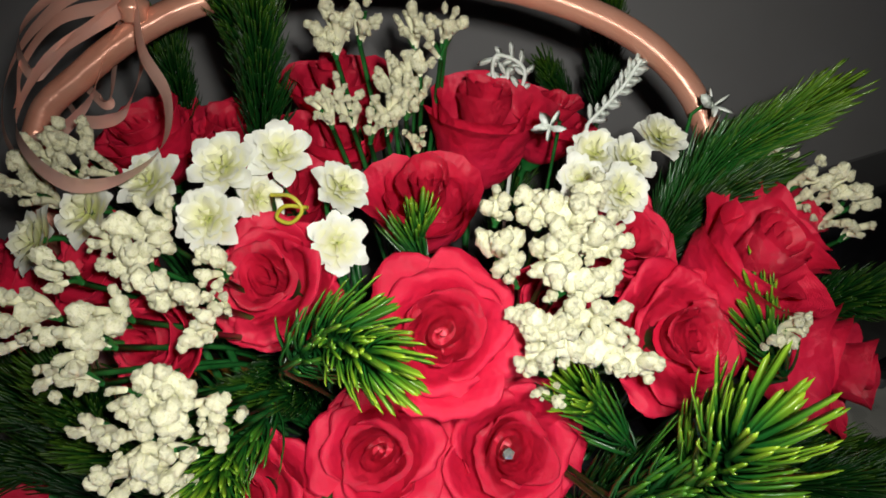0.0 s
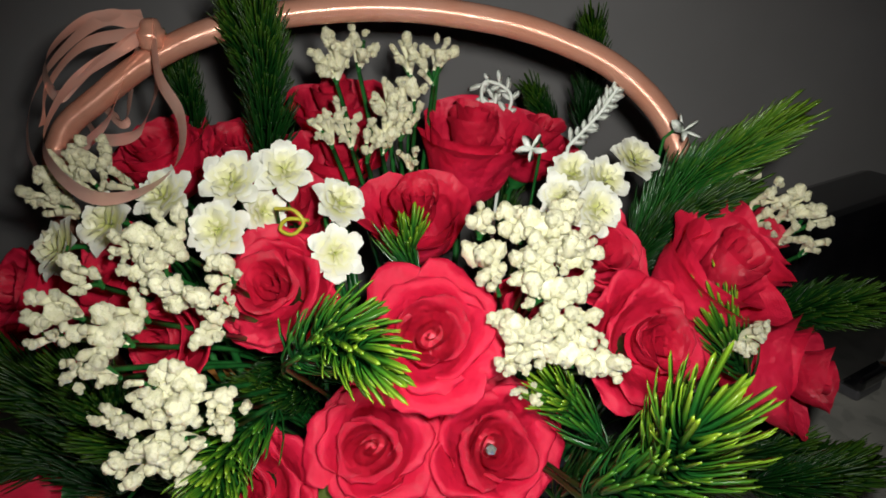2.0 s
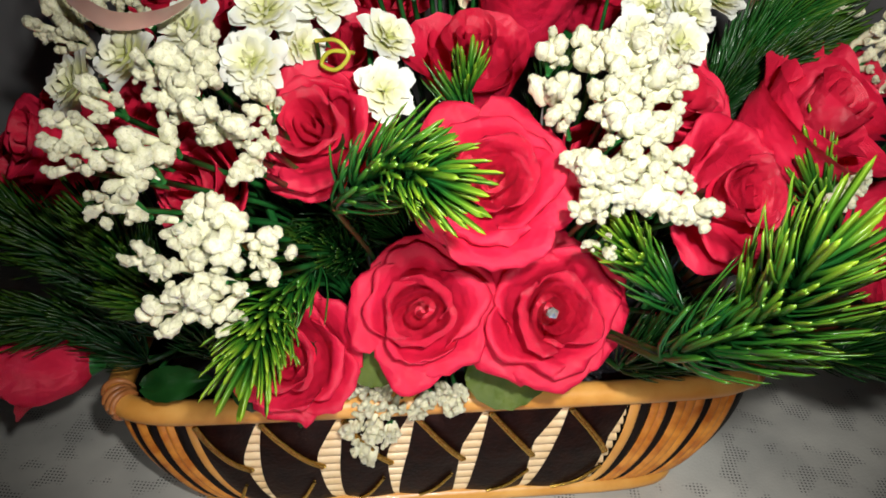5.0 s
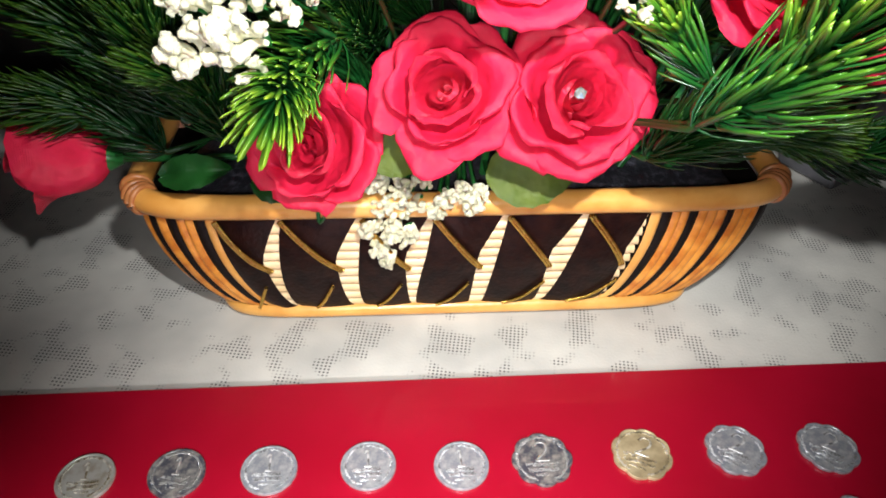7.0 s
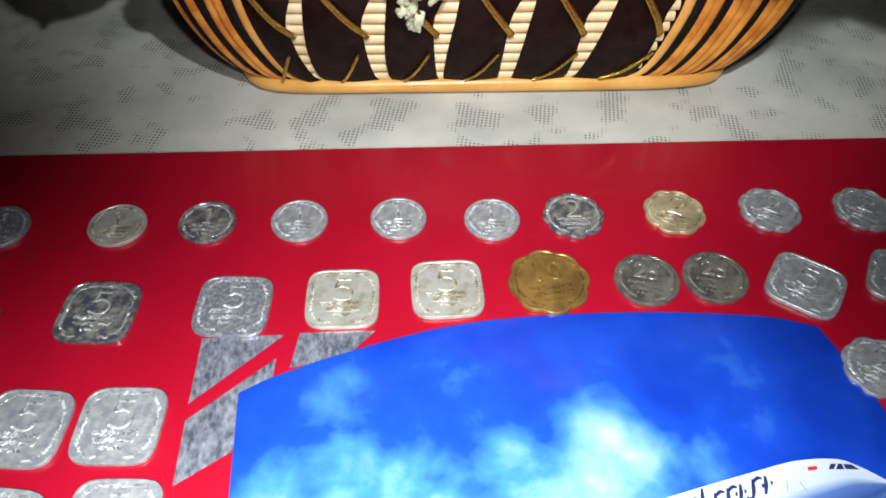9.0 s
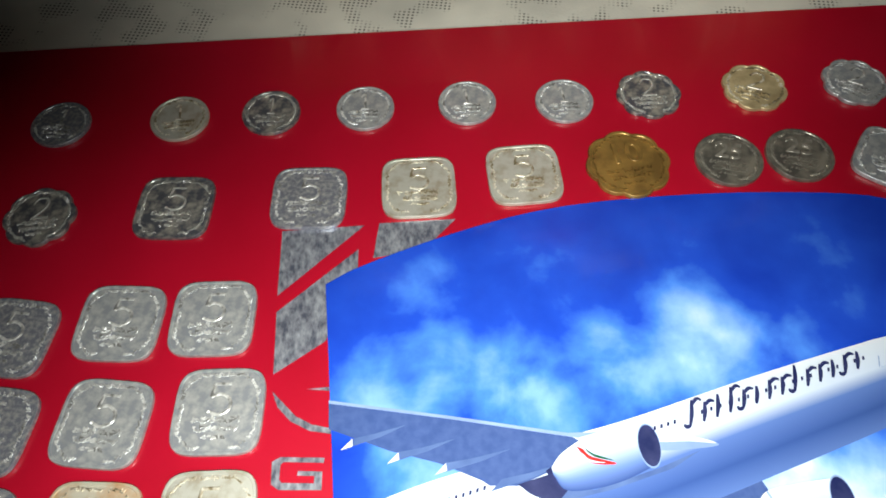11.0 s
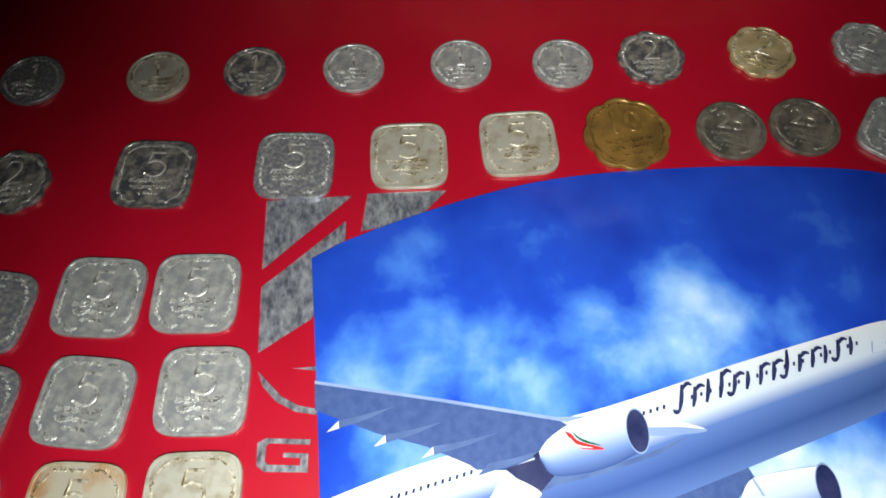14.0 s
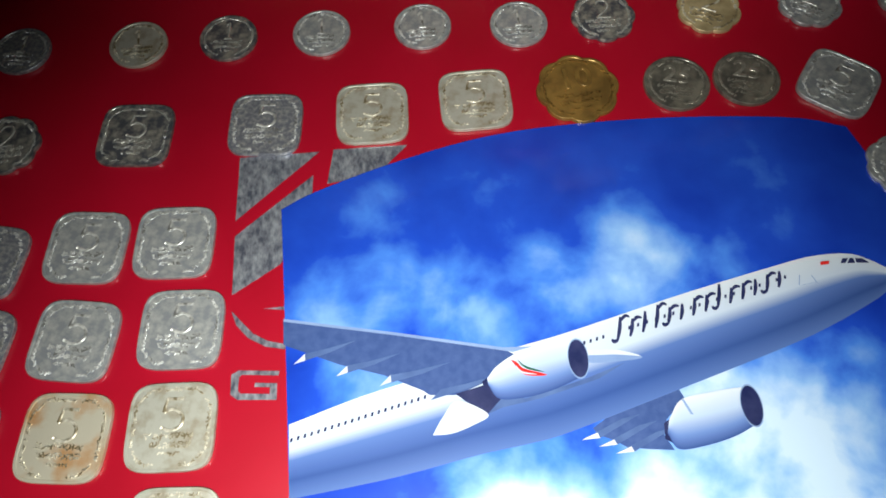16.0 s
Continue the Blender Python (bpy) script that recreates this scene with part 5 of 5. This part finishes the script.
# ---- dark things beside the basket ----
device = thing("black_device", "glossy black plastic device on grey feet behind the basket", "device", at=Matrix.Translation((0.178, 0.296, 0.0)) @ Matrix.Rotation(radians(33), 4, "Z"))
part("body", box_mesh((0.116, 0.042, 0.112), M_BLACK_GLOSS, 0.008), device, m=Matrix.Translation((0.060, 0.022, 0.0700)))
for fx in (0.010, 0.100):
    part("foot", box_mesh((0.026, 0.032, 0.007), M_GREY_PLASTIC, 0.002), device, "grey plastic foot", Matrix.Translation((fx, 0.014, 0.0042)))
    part("foot_cap", box_mesh((0.028, 0.034, 0.010), M_BLACK_GLOSS, 0.003), device, m=Matrix.Translation((fx, 0.014, 0.0120)))

# ---- the flowers ----
# roses
rose((0.0301, 0.1844, 0.0978), (0.1, -0.8, 0.55), 0.0225, 0.00, "gem")
rose((-0.0062, 0.1800, 0.1006), (-0.05, -0.8, 0.5), 0.0195, 0.05)
rose((-0.0450, 0.1817, 0.0811), (-0.15, -0.75, 0.4), 0.0195, 0.15)
rose((0.0115, 0.1770, 0.1418), (0.05, -0.8, 0.6), 0.0195, 0.05)
rose((-0.0336, 0.1903, 0.1494), (-0.25, -0.75, 0.6), 0.0175, 0.18)
rose((0.0060, 0.2212, 0.1626), (-0.02, -0.38, 0.92), 0.0172, 0.75)
rose((0.0245, 0.2504, 0.1819), (0.1, -0.22, 0.97), 0.0198, 1.00)
rose((0.1011, 0.2014, 0.1526), (0.45, -0.32, 0.83), 0.0205, 0.90)
rose((0.0748, 0.1843, 0.1356), (0.35, -0.75, 0.5), 0.0200, 0.18)
rose((0.1335, 0.2053, 0.1115), (0.75, -0.55, 0.16), 0.0212, 0.80)
rose((-0.0904, 0.2600, 0.1685), (-0.2, -0.3, 0.9), 0.0200, 0.50)
rose((-0.0615, 0.2655, 0.1679), (0, -0.3, 0.9), 0.0180, 0.50)
rose((-0.0274, 0.2793, 0.1849), (0, -0.2, 0.95), 0.0185, 0.80)
rose((-0.0240, 0.2563, 0.1716), (0.1, -0.3, 0.9), 0.0160, 0.60)
rose((0.0494, 0.2690, 0.1742), (0.3, -0.2, 0.9), 0.0160, 0.70)
rose((0.0620, 0.2044, 0.1547), (0.3, -0.6, 0.7), 0.0160, 0.50)
rose((-0.0804, 0.1932, 0.1512), (-0.4, -0.6, 0.7), 0.0165, 0.50)
rose((-0.0624, 0.1768, 0.1400), (-0.3, -0.8, 0.4), 0.0130, 0.50)
rose((-0.1180, 0.2086, 0.1375), (-0.6, -0.5, 0.5), 0.0180, 0.50)
rose((-0.0342, 0.2210, 0.1627), (0, -0.5, 0.8), 0.0140, 0.60)
rose((0.1168, 0.2203, 0.1549), (0.7, -0.1, 0.6), 0.0180, 0.80)
rose((0.0425, 0.1993, 0.1373), (0.2, -0.8, 0.5), 0.0130, 0.50)
rose((-0.1400, 0.1938, 0.0650), (-0.97, -0.22, 0.10), 0.0170, 0.85)
rose((-0.1342, 0.2241, 0.1210), (-0.6, -0.6, 0.4), 0.0200, 0.50)
# white flowers
white_flower((-0.0479, 0.2038, 0.1779), (-0.1, -0.7, 0.7), 0.0086)
white_flower((-0.0330, 0.2092, 0.1797), (0.2, -0.7, 0.7), 0.0081)
white_flower((-0.0496, 0.1920, 0.1671), (-0.1, -0.8, 0.6), 0.0081)
white_flower((-0.0165, 0.2070, 0.1703), (0.5, -0.5, 0.7), 0.0075)
white_flower((-0.0164, 0.1922, 0.1602), (0.3, -0.8, 0.4), 0.0077)
white_flower((-0.0824, 0.1945, 0.1681), (-0.4, -0.7, 0.6), 0.0084)
white_flower((-0.0976, 0.1940, 0.1601), (-0.6, -0.6, 0.5), 0.0084)
white_flower((-0.0707, 0.2084, 0.1714), (-0.2, -0.6, 0.7), 0.0084)
white_flower((-0.0396, 0.2055, 0.1675), (0.6, -0.6, 0.3), 0.0070)
white_flower((0.0550, 0.2181, 0.1766), (-0.2, -0.6, 0.8), 0.0077)
white_flower((0.0644, 0.2144, 0.1756), (0.3, -0.6, 0.7), 0.0077)
white_flower((0.0781, 0.2329, 0.1771), (0.3, -0.5, 0.8), 0.0075)
white_flower((0.0603, 0.2040, 0.1702), (0.3, -0.8, 0.5), 0.0075)
white_flower((0.0504, 0.2100, 0.1712), (-0.2, -0.8, 0.5), 0.0066)
# sprays of small white blossom
spray = blossom_spray((-0.0300, 0.2350, 0.0750), "cream white sugared baby's breath spray on green plastic stems")
cluster(spray, (-0.0787, 0.1542, 0.1624), 0.0049, 4)
cluster(spray, (-0.0793, 0.1499, 0.1580), 0.0034, 3)
cluster(spray, (-0.0768, 0.1648, 0.1661), 0.0043, 4)
cluster(spray, (-0.0738, 0.1471, 0.1499), 0.0031, 2)
cluster(spray, (-0.0675, 0.1474, 0.1482), 0.0041, 3)
cluster(spray, (-0.0673, 0.1716, 0.1709), 0.0039, 3)
cluster(spray, (-0.0585, 0.1772, 0.1734), 0.0059, 5)
cluster(spray, (-0.0601, 0.1671, 0.1661), 0.0057, 5)
cluster(spray, (-0.0621, 0.1576, 0.1601), 0.0050, 4)
cluster(spray, (-0.0677, 0.1515, 0.1566), 0.0056, 5)
cluster(spray, (-0.0502, 0.1629, 0.1618), 0.0061, 5)
cluster(spray, (-0.0417, 0.1708, 0.1643), 0.0045, 4)
cluster(spray, (-0.0425, 0.1594, 0.1543), 0.0038, 3)
cluster(spray, (-0.0406, 0.1656, 0.1581), 0.0037, 3)
spray = blossom_spray((-0.0300, 0.2250, 0.0700), "cream white sugared baby's breath spray drooping over the basket front")
cluster(spray, (-0.0497, 0.1484, 0.1453), 0.0059, 5)
cluster(spray, (-0.0488, 0.1451, 0.1384), 0.0049, 4)
cluster(spray, (-0.0574, 0.1459, 0.1449), 0.0032, 3)
cluster(spray, (-0.0408, 0.1505, 0.1403), 0.0043, 3)
cluster(spray, (-0.0354, 0.1525, 0.1351), 0.0026, 1)
cluster(spray, (-0.0641, 0.1425, 0.1377), 0.0044, 4)
cluster(spray, (-0.0562, 0.1425, 0.1354), 0.0051, 4)
cluster(spray, (-0.0486, 0.1438, 0.1311), 0.0052, 4)
cluster(spray, (-0.0395, 0.1473, 0.1337), 0.0033, 3)
cluster(spray, (-0.0606, 0.1406, 0.1268), 0.0055, 4)
cluster(spray, (-0.0526, 0.1417, 0.1266), 0.0050, 4)
cluster(spray, (-0.0478, 0.1435, 0.1211), 0.0031, 1)
spray = blossom_spray((0.0350, 0.2350, 0.0700), "dense cream white baby's breath spray among red roses")
cluster(spray, (0.0253, 0.1883, 0.1723), 0.0043, 3)
cluster(spray, (0.0350, 0.1864, 0.1731), 0.0053, 4)
cluster(spray, (0.0413, 0.1819, 0.1727), 0.0060, 5)
cluster(spray, (0.0495, 0.1899, 0.1755), 0.0048, 4)
cluster(spray, (0.0390, 0.1765, 0.1661), 0.0063, 5)
cluster(spray, (0.0494, 0.1781, 0.1669), 0.0057, 5)
cluster(spray, (0.0544, 0.1838, 0.1697), 0.0036, 3)
cluster(spray, (0.0269, 0.1855, 0.1618), 0.0058, 5)
cluster(spray, (0.0422, 0.1721, 0.1592), 0.0062, 5)
cluster(spray, (0.0512, 0.1734, 0.1594), 0.0046, 4)
spray = blossom_spray((0.0400, 0.2250, 0.0700), "dense cream white baby's breath spray bending to the front")
cluster(spray, (0.0348, 0.1677, 0.1501), 0.0057, 5)
cluster(spray, (0.0407, 0.1649, 0.1464), 0.0062, 5)
cluster(spray, (0.0503, 0.1687, 0.1519), 0.0049, 4)
cluster(spray, (0.0488, 0.1643, 0.1451), 0.0062, 5)
cluster(spray, (0.0578, 0.1641, 0.1421), 0.0049, 4)
cluster(spray, (0.0337, 0.1662, 0.1422), 0.0049, 4)
cluster(spray, (0.0424, 0.1698, 0.1520), 0.0049, 4)
cluster(spray, (0.0293, 0.1808, 0.1567), 0.0031, 1)
cluster(spray, (0.0381, 0.1684, 0.1306), 0.0037, 3)
cluster(spray, (0.0537, 0.1670, 0.1482), 0.0032, 2)
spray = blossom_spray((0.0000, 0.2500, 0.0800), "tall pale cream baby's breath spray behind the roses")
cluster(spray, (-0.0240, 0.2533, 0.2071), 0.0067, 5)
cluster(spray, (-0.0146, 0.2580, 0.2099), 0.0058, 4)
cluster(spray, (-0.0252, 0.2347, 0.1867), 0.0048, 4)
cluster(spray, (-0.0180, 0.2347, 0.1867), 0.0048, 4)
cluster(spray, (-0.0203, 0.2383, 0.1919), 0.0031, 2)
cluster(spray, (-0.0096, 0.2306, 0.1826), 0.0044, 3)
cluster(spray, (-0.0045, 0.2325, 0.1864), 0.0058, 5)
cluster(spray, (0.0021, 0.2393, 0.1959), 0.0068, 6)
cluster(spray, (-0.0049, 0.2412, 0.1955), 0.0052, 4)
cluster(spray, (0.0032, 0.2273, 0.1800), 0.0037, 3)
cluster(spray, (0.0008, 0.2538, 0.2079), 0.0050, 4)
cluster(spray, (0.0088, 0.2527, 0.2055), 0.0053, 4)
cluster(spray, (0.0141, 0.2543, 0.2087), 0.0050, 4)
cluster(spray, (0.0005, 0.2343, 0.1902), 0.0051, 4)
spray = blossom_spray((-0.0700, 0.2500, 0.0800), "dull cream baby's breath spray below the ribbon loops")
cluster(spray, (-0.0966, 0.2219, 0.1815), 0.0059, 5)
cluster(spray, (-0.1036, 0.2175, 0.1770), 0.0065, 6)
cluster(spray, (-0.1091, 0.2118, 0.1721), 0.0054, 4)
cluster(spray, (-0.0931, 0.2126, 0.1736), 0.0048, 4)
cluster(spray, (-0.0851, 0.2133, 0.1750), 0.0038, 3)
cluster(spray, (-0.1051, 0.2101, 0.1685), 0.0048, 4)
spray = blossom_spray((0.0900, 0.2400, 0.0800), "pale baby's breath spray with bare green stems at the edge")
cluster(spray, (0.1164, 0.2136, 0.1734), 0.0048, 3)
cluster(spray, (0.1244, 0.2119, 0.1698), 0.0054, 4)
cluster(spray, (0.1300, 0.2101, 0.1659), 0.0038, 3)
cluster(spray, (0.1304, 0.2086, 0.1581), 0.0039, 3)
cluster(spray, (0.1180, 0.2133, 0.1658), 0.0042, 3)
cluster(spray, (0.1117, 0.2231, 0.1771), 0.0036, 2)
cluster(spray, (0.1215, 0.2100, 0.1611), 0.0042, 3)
spray = blossom_spray((0.0800, 0.2300, 0.0800), "small green and white baby's breath sprig between roses")
cluster(spray, (0.1057, 0.1840, 0.1393), 0.0036, 3)
cluster(spray, (0.1000, 0.1812, 0.1358), 0.0039, 3)
cluster(spray, (0.1092, 0.1862, 0.1415), 0.0024, 1)
spray = blossom_spray((-0.0050, 0.2150, 0.0600), "white frosted baby's breath sprig hanging over the basket rim")
cluster(spray, (-0.0230, 0.1870, 0.0689), 0.0033, 5)
cluster(spray, (-0.0280, 0.1870, 0.0639), 0.0029, 5)
cluster(spray, (-0.0205, 0.1870, 0.0621), 0.0033, 5)
cluster(spray, (-0.0140, 0.1870, 0.0663), 0.0029, 5)
cluster(spray, (-0.0269, 0.1870, 0.0558), 0.0033, 5)
cluster(spray, (-0.0211, 0.1870, 0.0541), 0.0036, 5)
cluster(spray, (-0.0152, 0.1870, 0.0569), 0.0029, 5)
cluster(spray, (-0.0309, 0.1870, 0.0467), 0.0033, 5)
cluster(spray, (-0.0235, 0.1870, 0.0461), 0.0036, 5)
cluster(spray, (-0.0176, 0.1870, 0.0447), 0.0029, 5)
cluster(spray, (-0.0278, 0.1870, 0.0386), 0.0029, 5)
cluster(spray, (-0.0257, 0.1870, 0.0327), 0.0025, 5)
cluster(spray, (-0.0055, 0.1870, 0.0594), 0.0036, 5)
cluster(spray, (-0.0003, 0.1870, 0.0632), 0.0033, 5)
cluster(spray, (0.0050, 0.1870, 0.0616), 0.0029, 5)
cluster(spray, (-0.0085, 0.1870, 0.0540), 0.0029, 5)
cluster(spray, (0.0031, 0.1870, 0.0575), 0.0029, 5)
# fir twigs
fir_twig((-0.0251, 0.1570, 0.1445), (-0.0040, 0.1405, 0.1600), 260, 0.0120, "glossy green plastic fir twig with yellow green tips")
fir_twig((0.0531, 0.1534, 0.1059), (0.0685, 0.1300, 0.1460), 250, 0.0160, "glossy green plastic fir twig with yellow green tips", 0.1)
fir_twig((0.0543, 0.1584, 0.1046), (0.0687, 0.1447, 0.1316), 190, 0.0130, "glossy green plastic fir twig with yellow green tips", 0.4)
fir_twig((0.0781, 0.2259, 0.1346), (0.1116, 0.2247, 0.1851), 900, 0.0180, "fine green plastic fir twig with lighter tips", 0.6)
fir_twig((-0.0451, 0.2374, 0.1669), (-0.0436, 0.2355, 0.2212), 420, 0.0155, "plastic fir twig coloured dark green to stand for shade")
fir_twig((-0.0451, 0.2465, 0.1697), (-0.0519, 0.2412, 0.2191), 260, 0.0145, "plastic fir twig coloured dark green to stand for shade")
fir_twig((-0.0832, 0.2760, 0.1670), (-0.0856, 0.2800, 0.1986), 260, 0.0140, "plastic fir twig coloured dark green to stand for shade")
fir_twig((0.0739, 0.3041, 0.1661), (0.0761, 0.3122, 0.2064), 300, 0.0140, "plastic fir twig coloured dark green to stand for shade")
fir_twig((0.0625, 0.3050, 0.1681), (0.0527, 0.3058, 0.1815), 160, 0.0120, "plastic fir twig coloured dark green to stand for shade")
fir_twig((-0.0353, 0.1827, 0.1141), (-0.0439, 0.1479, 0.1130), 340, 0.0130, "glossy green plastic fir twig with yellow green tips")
fir_twig((-0.0312, 0.1973, 0.1197), (-0.0474, 0.1826, 0.1140), 260, 0.0120, "plastic fir twig coloured dark green to stand for shade")
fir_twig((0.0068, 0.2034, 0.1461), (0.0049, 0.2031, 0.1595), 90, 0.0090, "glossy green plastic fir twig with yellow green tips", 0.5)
fir_twig((0.1234, 0.2259, 0.1178), (0.1444, 0.2088, 0.1350), 300, 0.0140, "plastic fir twig coloured dark green to stand for shade")
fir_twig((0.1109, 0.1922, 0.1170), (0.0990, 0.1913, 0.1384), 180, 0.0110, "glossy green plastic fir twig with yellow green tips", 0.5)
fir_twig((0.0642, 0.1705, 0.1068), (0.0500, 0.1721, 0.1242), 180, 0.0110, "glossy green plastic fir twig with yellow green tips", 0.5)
fir_twig((0.0711, 0.2190, 0.1341), (0.1040, 0.2235, 0.1664), 320, 0.0140, "plastic fir twig coloured dark green to stand for shade", 0.5)
fir_twig((0.1140, 0.1864, 0.0816), (0.1388, 0.1804, 0.0918), 280, 0.0140, "plastic fir twig coloured dark green to stand for shade")
fir_twig((-0.0843, 0.1855, 0.0849), (-0.1223, 0.1920, 0.1196), 420, 0.0180, "plastic fir twig coloured dark green to stand for shade")
fir_twig((-0.0774, 0.1815, 0.0875), (-0.0857, 0.1732, 0.1265), 360, 0.0160, "plastic fir twig coloured dark green to stand for shade")
fir_twig((-0.0934, 0.1883, 0.0723), (-0.1308, 0.1872, 0.0889), 380, 0.0160, "plastic fir twig coloured dark green to stand for shade")
fir_twig((-0.0687, 0.1819, 0.0794), (-0.0794, 0.1718, 0.1079), 300, 0.0140, "plastic fir twig coloured dark green to stand for shade")
fir_twig((0.0508, 0.1763, 0.0839), (0.0751, 0.1677, 0.1047), 420, 0.0150, "plastic fir twig coloured dark green to stand for shade")
fir_twig((0.0619, 0.1859, 0.0796), (0.0981, 0.1827, 0.0905), 320, 0.0150, "plastic fir twig coloured dark green to stand for shade")
fir_twig((0.1127, 0.2075, 0.0730), (0.1344, 0.2019, 0.0813), 260, 0.0140, "plastic fir twig coloured dark green to stand for shade")
fir_twig((0.1120, 0.2120, 0.0680), (0.1640, 0.2140, 0.0660), 420, 0.0155, "plastic fir twig coloured dark green to stand for shade")
fir_twig((-0.0110, 0.2045, 0.1069), (-0.0197, 0.1960, 0.1292), 300, 0.0140, "plastic fir twig coloured dark green to stand for shade")
fir_twig((-0.0281, 0.2019, 0.1041), (-0.0412, 0.1850, 0.1155), 260, 0.0130, "plastic fir twig coloured dark green to stand for shade")
# added filler twigs: dark needles put where the gaps are only shaded
fir_twig((-0.085, 0.268, 0.080), (-0.105, 0.282, 0.130), 240, 0.0140, "plastic fir twig coloured dark green to stand for shade")
fir_twig((-0.060, 0.268, 0.080), (-0.070, 0.282, 0.150), 240, 0.0140, "plastic fir twig coloured dark green to stand for shade")
fir_twig((-0.030, 0.268, 0.080), (-0.030, 0.282, 0.140), 240, 0.0140, "plastic fir twig coloured dark green to stand for shade")
fir_twig((0.000, 0.268, 0.080), (0.000, 0.282, 0.150), 240, 0.0140, "plastic fir twig coloured dark green to stand for shade")
fir_twig((0.030, 0.268, 0.080), (0.040, 0.282, 0.150), 240, 0.0140, "plastic fir twig coloured dark green to stand for shade")
fir_twig((0.055, 0.268, 0.080), (0.065, 0.282, 0.140), 240, 0.0140, "plastic fir twig coloured dark green to stand for shade")
fir_twig((0.080, 0.268, 0.080), (0.100, 0.282, 0.130), 240, 0.0140, "plastic fir twig coloured dark green to stand for shade")
fir_twig((-0.100, 0.268, 0.080), (-0.130, 0.282, 0.100), 240, 0.0140, "plastic fir twig coloured dark green to stand for shade")
fir_twig((0.100, 0.268, 0.080), (0.130, 0.282, 0.100), 240, 0.0140, "plastic fir twig coloured dark green to stand for shade")
fir_twig((-0.070, 0.235, 0.066), (-0.090, 0.215, 0.100), 220, 0.0130, "plastic fir twig coloured dark green to stand for shade")
fir_twig((-0.030, 0.235, 0.066), (-0.040, 0.215, 0.110), 220, 0.0130, "plastic fir twig coloured dark green to stand for shade")
fir_twig((0.020, 0.235, 0.066), (0.020, 0.215, 0.110), 220, 0.0130, "plastic fir twig coloured dark green to stand for shade")
fir_twig((0.060, 0.235, 0.066), (0.080, 0.215, 0.110), 220, 0.0130, "plastic fir twig coloured dark green to stand for shade")
# broad leaves
broad_leaf((0.0068, 0.1895, 0.0662), (0.0371, 0.1925, 0.0715), 0.0105, "olive green cloth rose leaf lying on the rim")
broad_leaf((-0.0951, 0.1834, 0.0659), (-0.0712, 0.1781, 0.0746), 0.0050, "dark green cloth leaf at the basket edge")
broad_leaf((-0.0666, 0.1847, 0.0649), (-0.0499, 0.1832, 0.0656), 0.0060, "dark green cloth leaf at the basket edge")
broad_leaf((-0.0296, 0.1845, 0.0764), (-0.0102, 0.1813, 0.0780), 0.0060, "green cloth leaf under the roses")
broad_leaf((0.0335, 0.2140, 0.0596), (0.0378, 0.2037, 0.0630), 0.0060, "dark green cloth leaf at the basket edge")
# pale sprigs
white_sprig((0.0574, 0.2433, 0.1782), (0.0731, 0.2472, 0.1978), "white frosted fern sprig beside a red rose")
white_sprig((0.0370, 0.2618, 0.1825), (0.0350, 0.2674, 0.1941), "small curled white frosted sprig")
star_flower((0.0936, 0.2359, 0.1856), (0.4, -0.6, 0.7), "single white star flower against the handle")
star_flower((0.0427, 0.2233, 0.1829), (-0.3, -0.8, 0.4), "pale green star flower beside a rose")
tendril(((-0.0346, 0.2004, 0.1706), (-0.0285, 0.1965, 0.1717), (-0.0255, 0.1950, 0.1684), (-0.0289, 0.1953, 0.1646), (-0.0329, 0.1969, 0.1655), (-0.0302, 0.1963, 0.1690), (-0.0240, 0.1953, 0.1690)), "yellow green curled wire tendril beside white flowers")
# ribbon
ribbon([(-0.0817, 0.2467, 0.2170), (-0.0752, 0.2301, 0.2033), (-0.0653, 0.2175, 0.1933), (-0.0622, 0.2021, 0.1841), (-0.0688, 0.1910, 0.1791), (-0.0819, 0.1893, 0.1778), (-0.0955, 0.1974, 0.1834), (-0.1033, 0.2103, 0.1903), (-0.1004, 0.2282, 0.2021), (-0.0860, 0.2466, 0.2122)], 0.0058)
ribbon([(-0.0831, 0.2491, 0.2152), (-0.0977, 0.2505, 0.2183), (-0.1125, 0.2442, 0.2076), (-0.1223, 0.2396, 0.1933), (-0.1257, 0.2368, 0.1781), (-0.1225, 0.2362, 0.1654)], 0.0066)
ribbon([(-0.0844, 0.2498, 0.2143), (-0.1029, 0.2437, 0.2109), (-0.1135, 0.2357, 0.1991), (-0.1176, 0.2339, 0.1860)], 0.0066)
ribbon([(-0.0861, 0.2536, 0.2130), (-0.0932, 0.2483, 0.2019), (-0.1004, 0.2454, 0.1867), (-0.1116, 0.2446, 0.1759), (-0.1218, 0.2449, 0.1720)], 0.0058)
ribbon([(-0.0862, 0.2557, 0.2128), (-0.0861, 0.2542, 0.1956), (-0.0943, 0.2510, 0.1798), (-0.1073, 0.2517, 0.1768), (-0.1140, 0.2565, 0.1822)], 0.0058)
ribbon([(-0.0862, 0.2586, 0.2142), (-0.0961, 0.2590, 0.1965), (-0.1008, 0.2565, 0.1822), (-0.1094, 0.2609, 0.1869)], 0.0058)
ribbon([(-0.0843, 0.2480, 0.2153), (-0.0947, 0.2353, 0.2073), (-0.1073, 0.2293, 0.1971), (-0.1132, 0.2373, 0.2070), (-0.1029, 0.2469, 0.2178), (-0.0861, 0.2520, 0.2190)], 0.0058)
ribbon_knot((-0.0821, 0.2469, 0.2130))
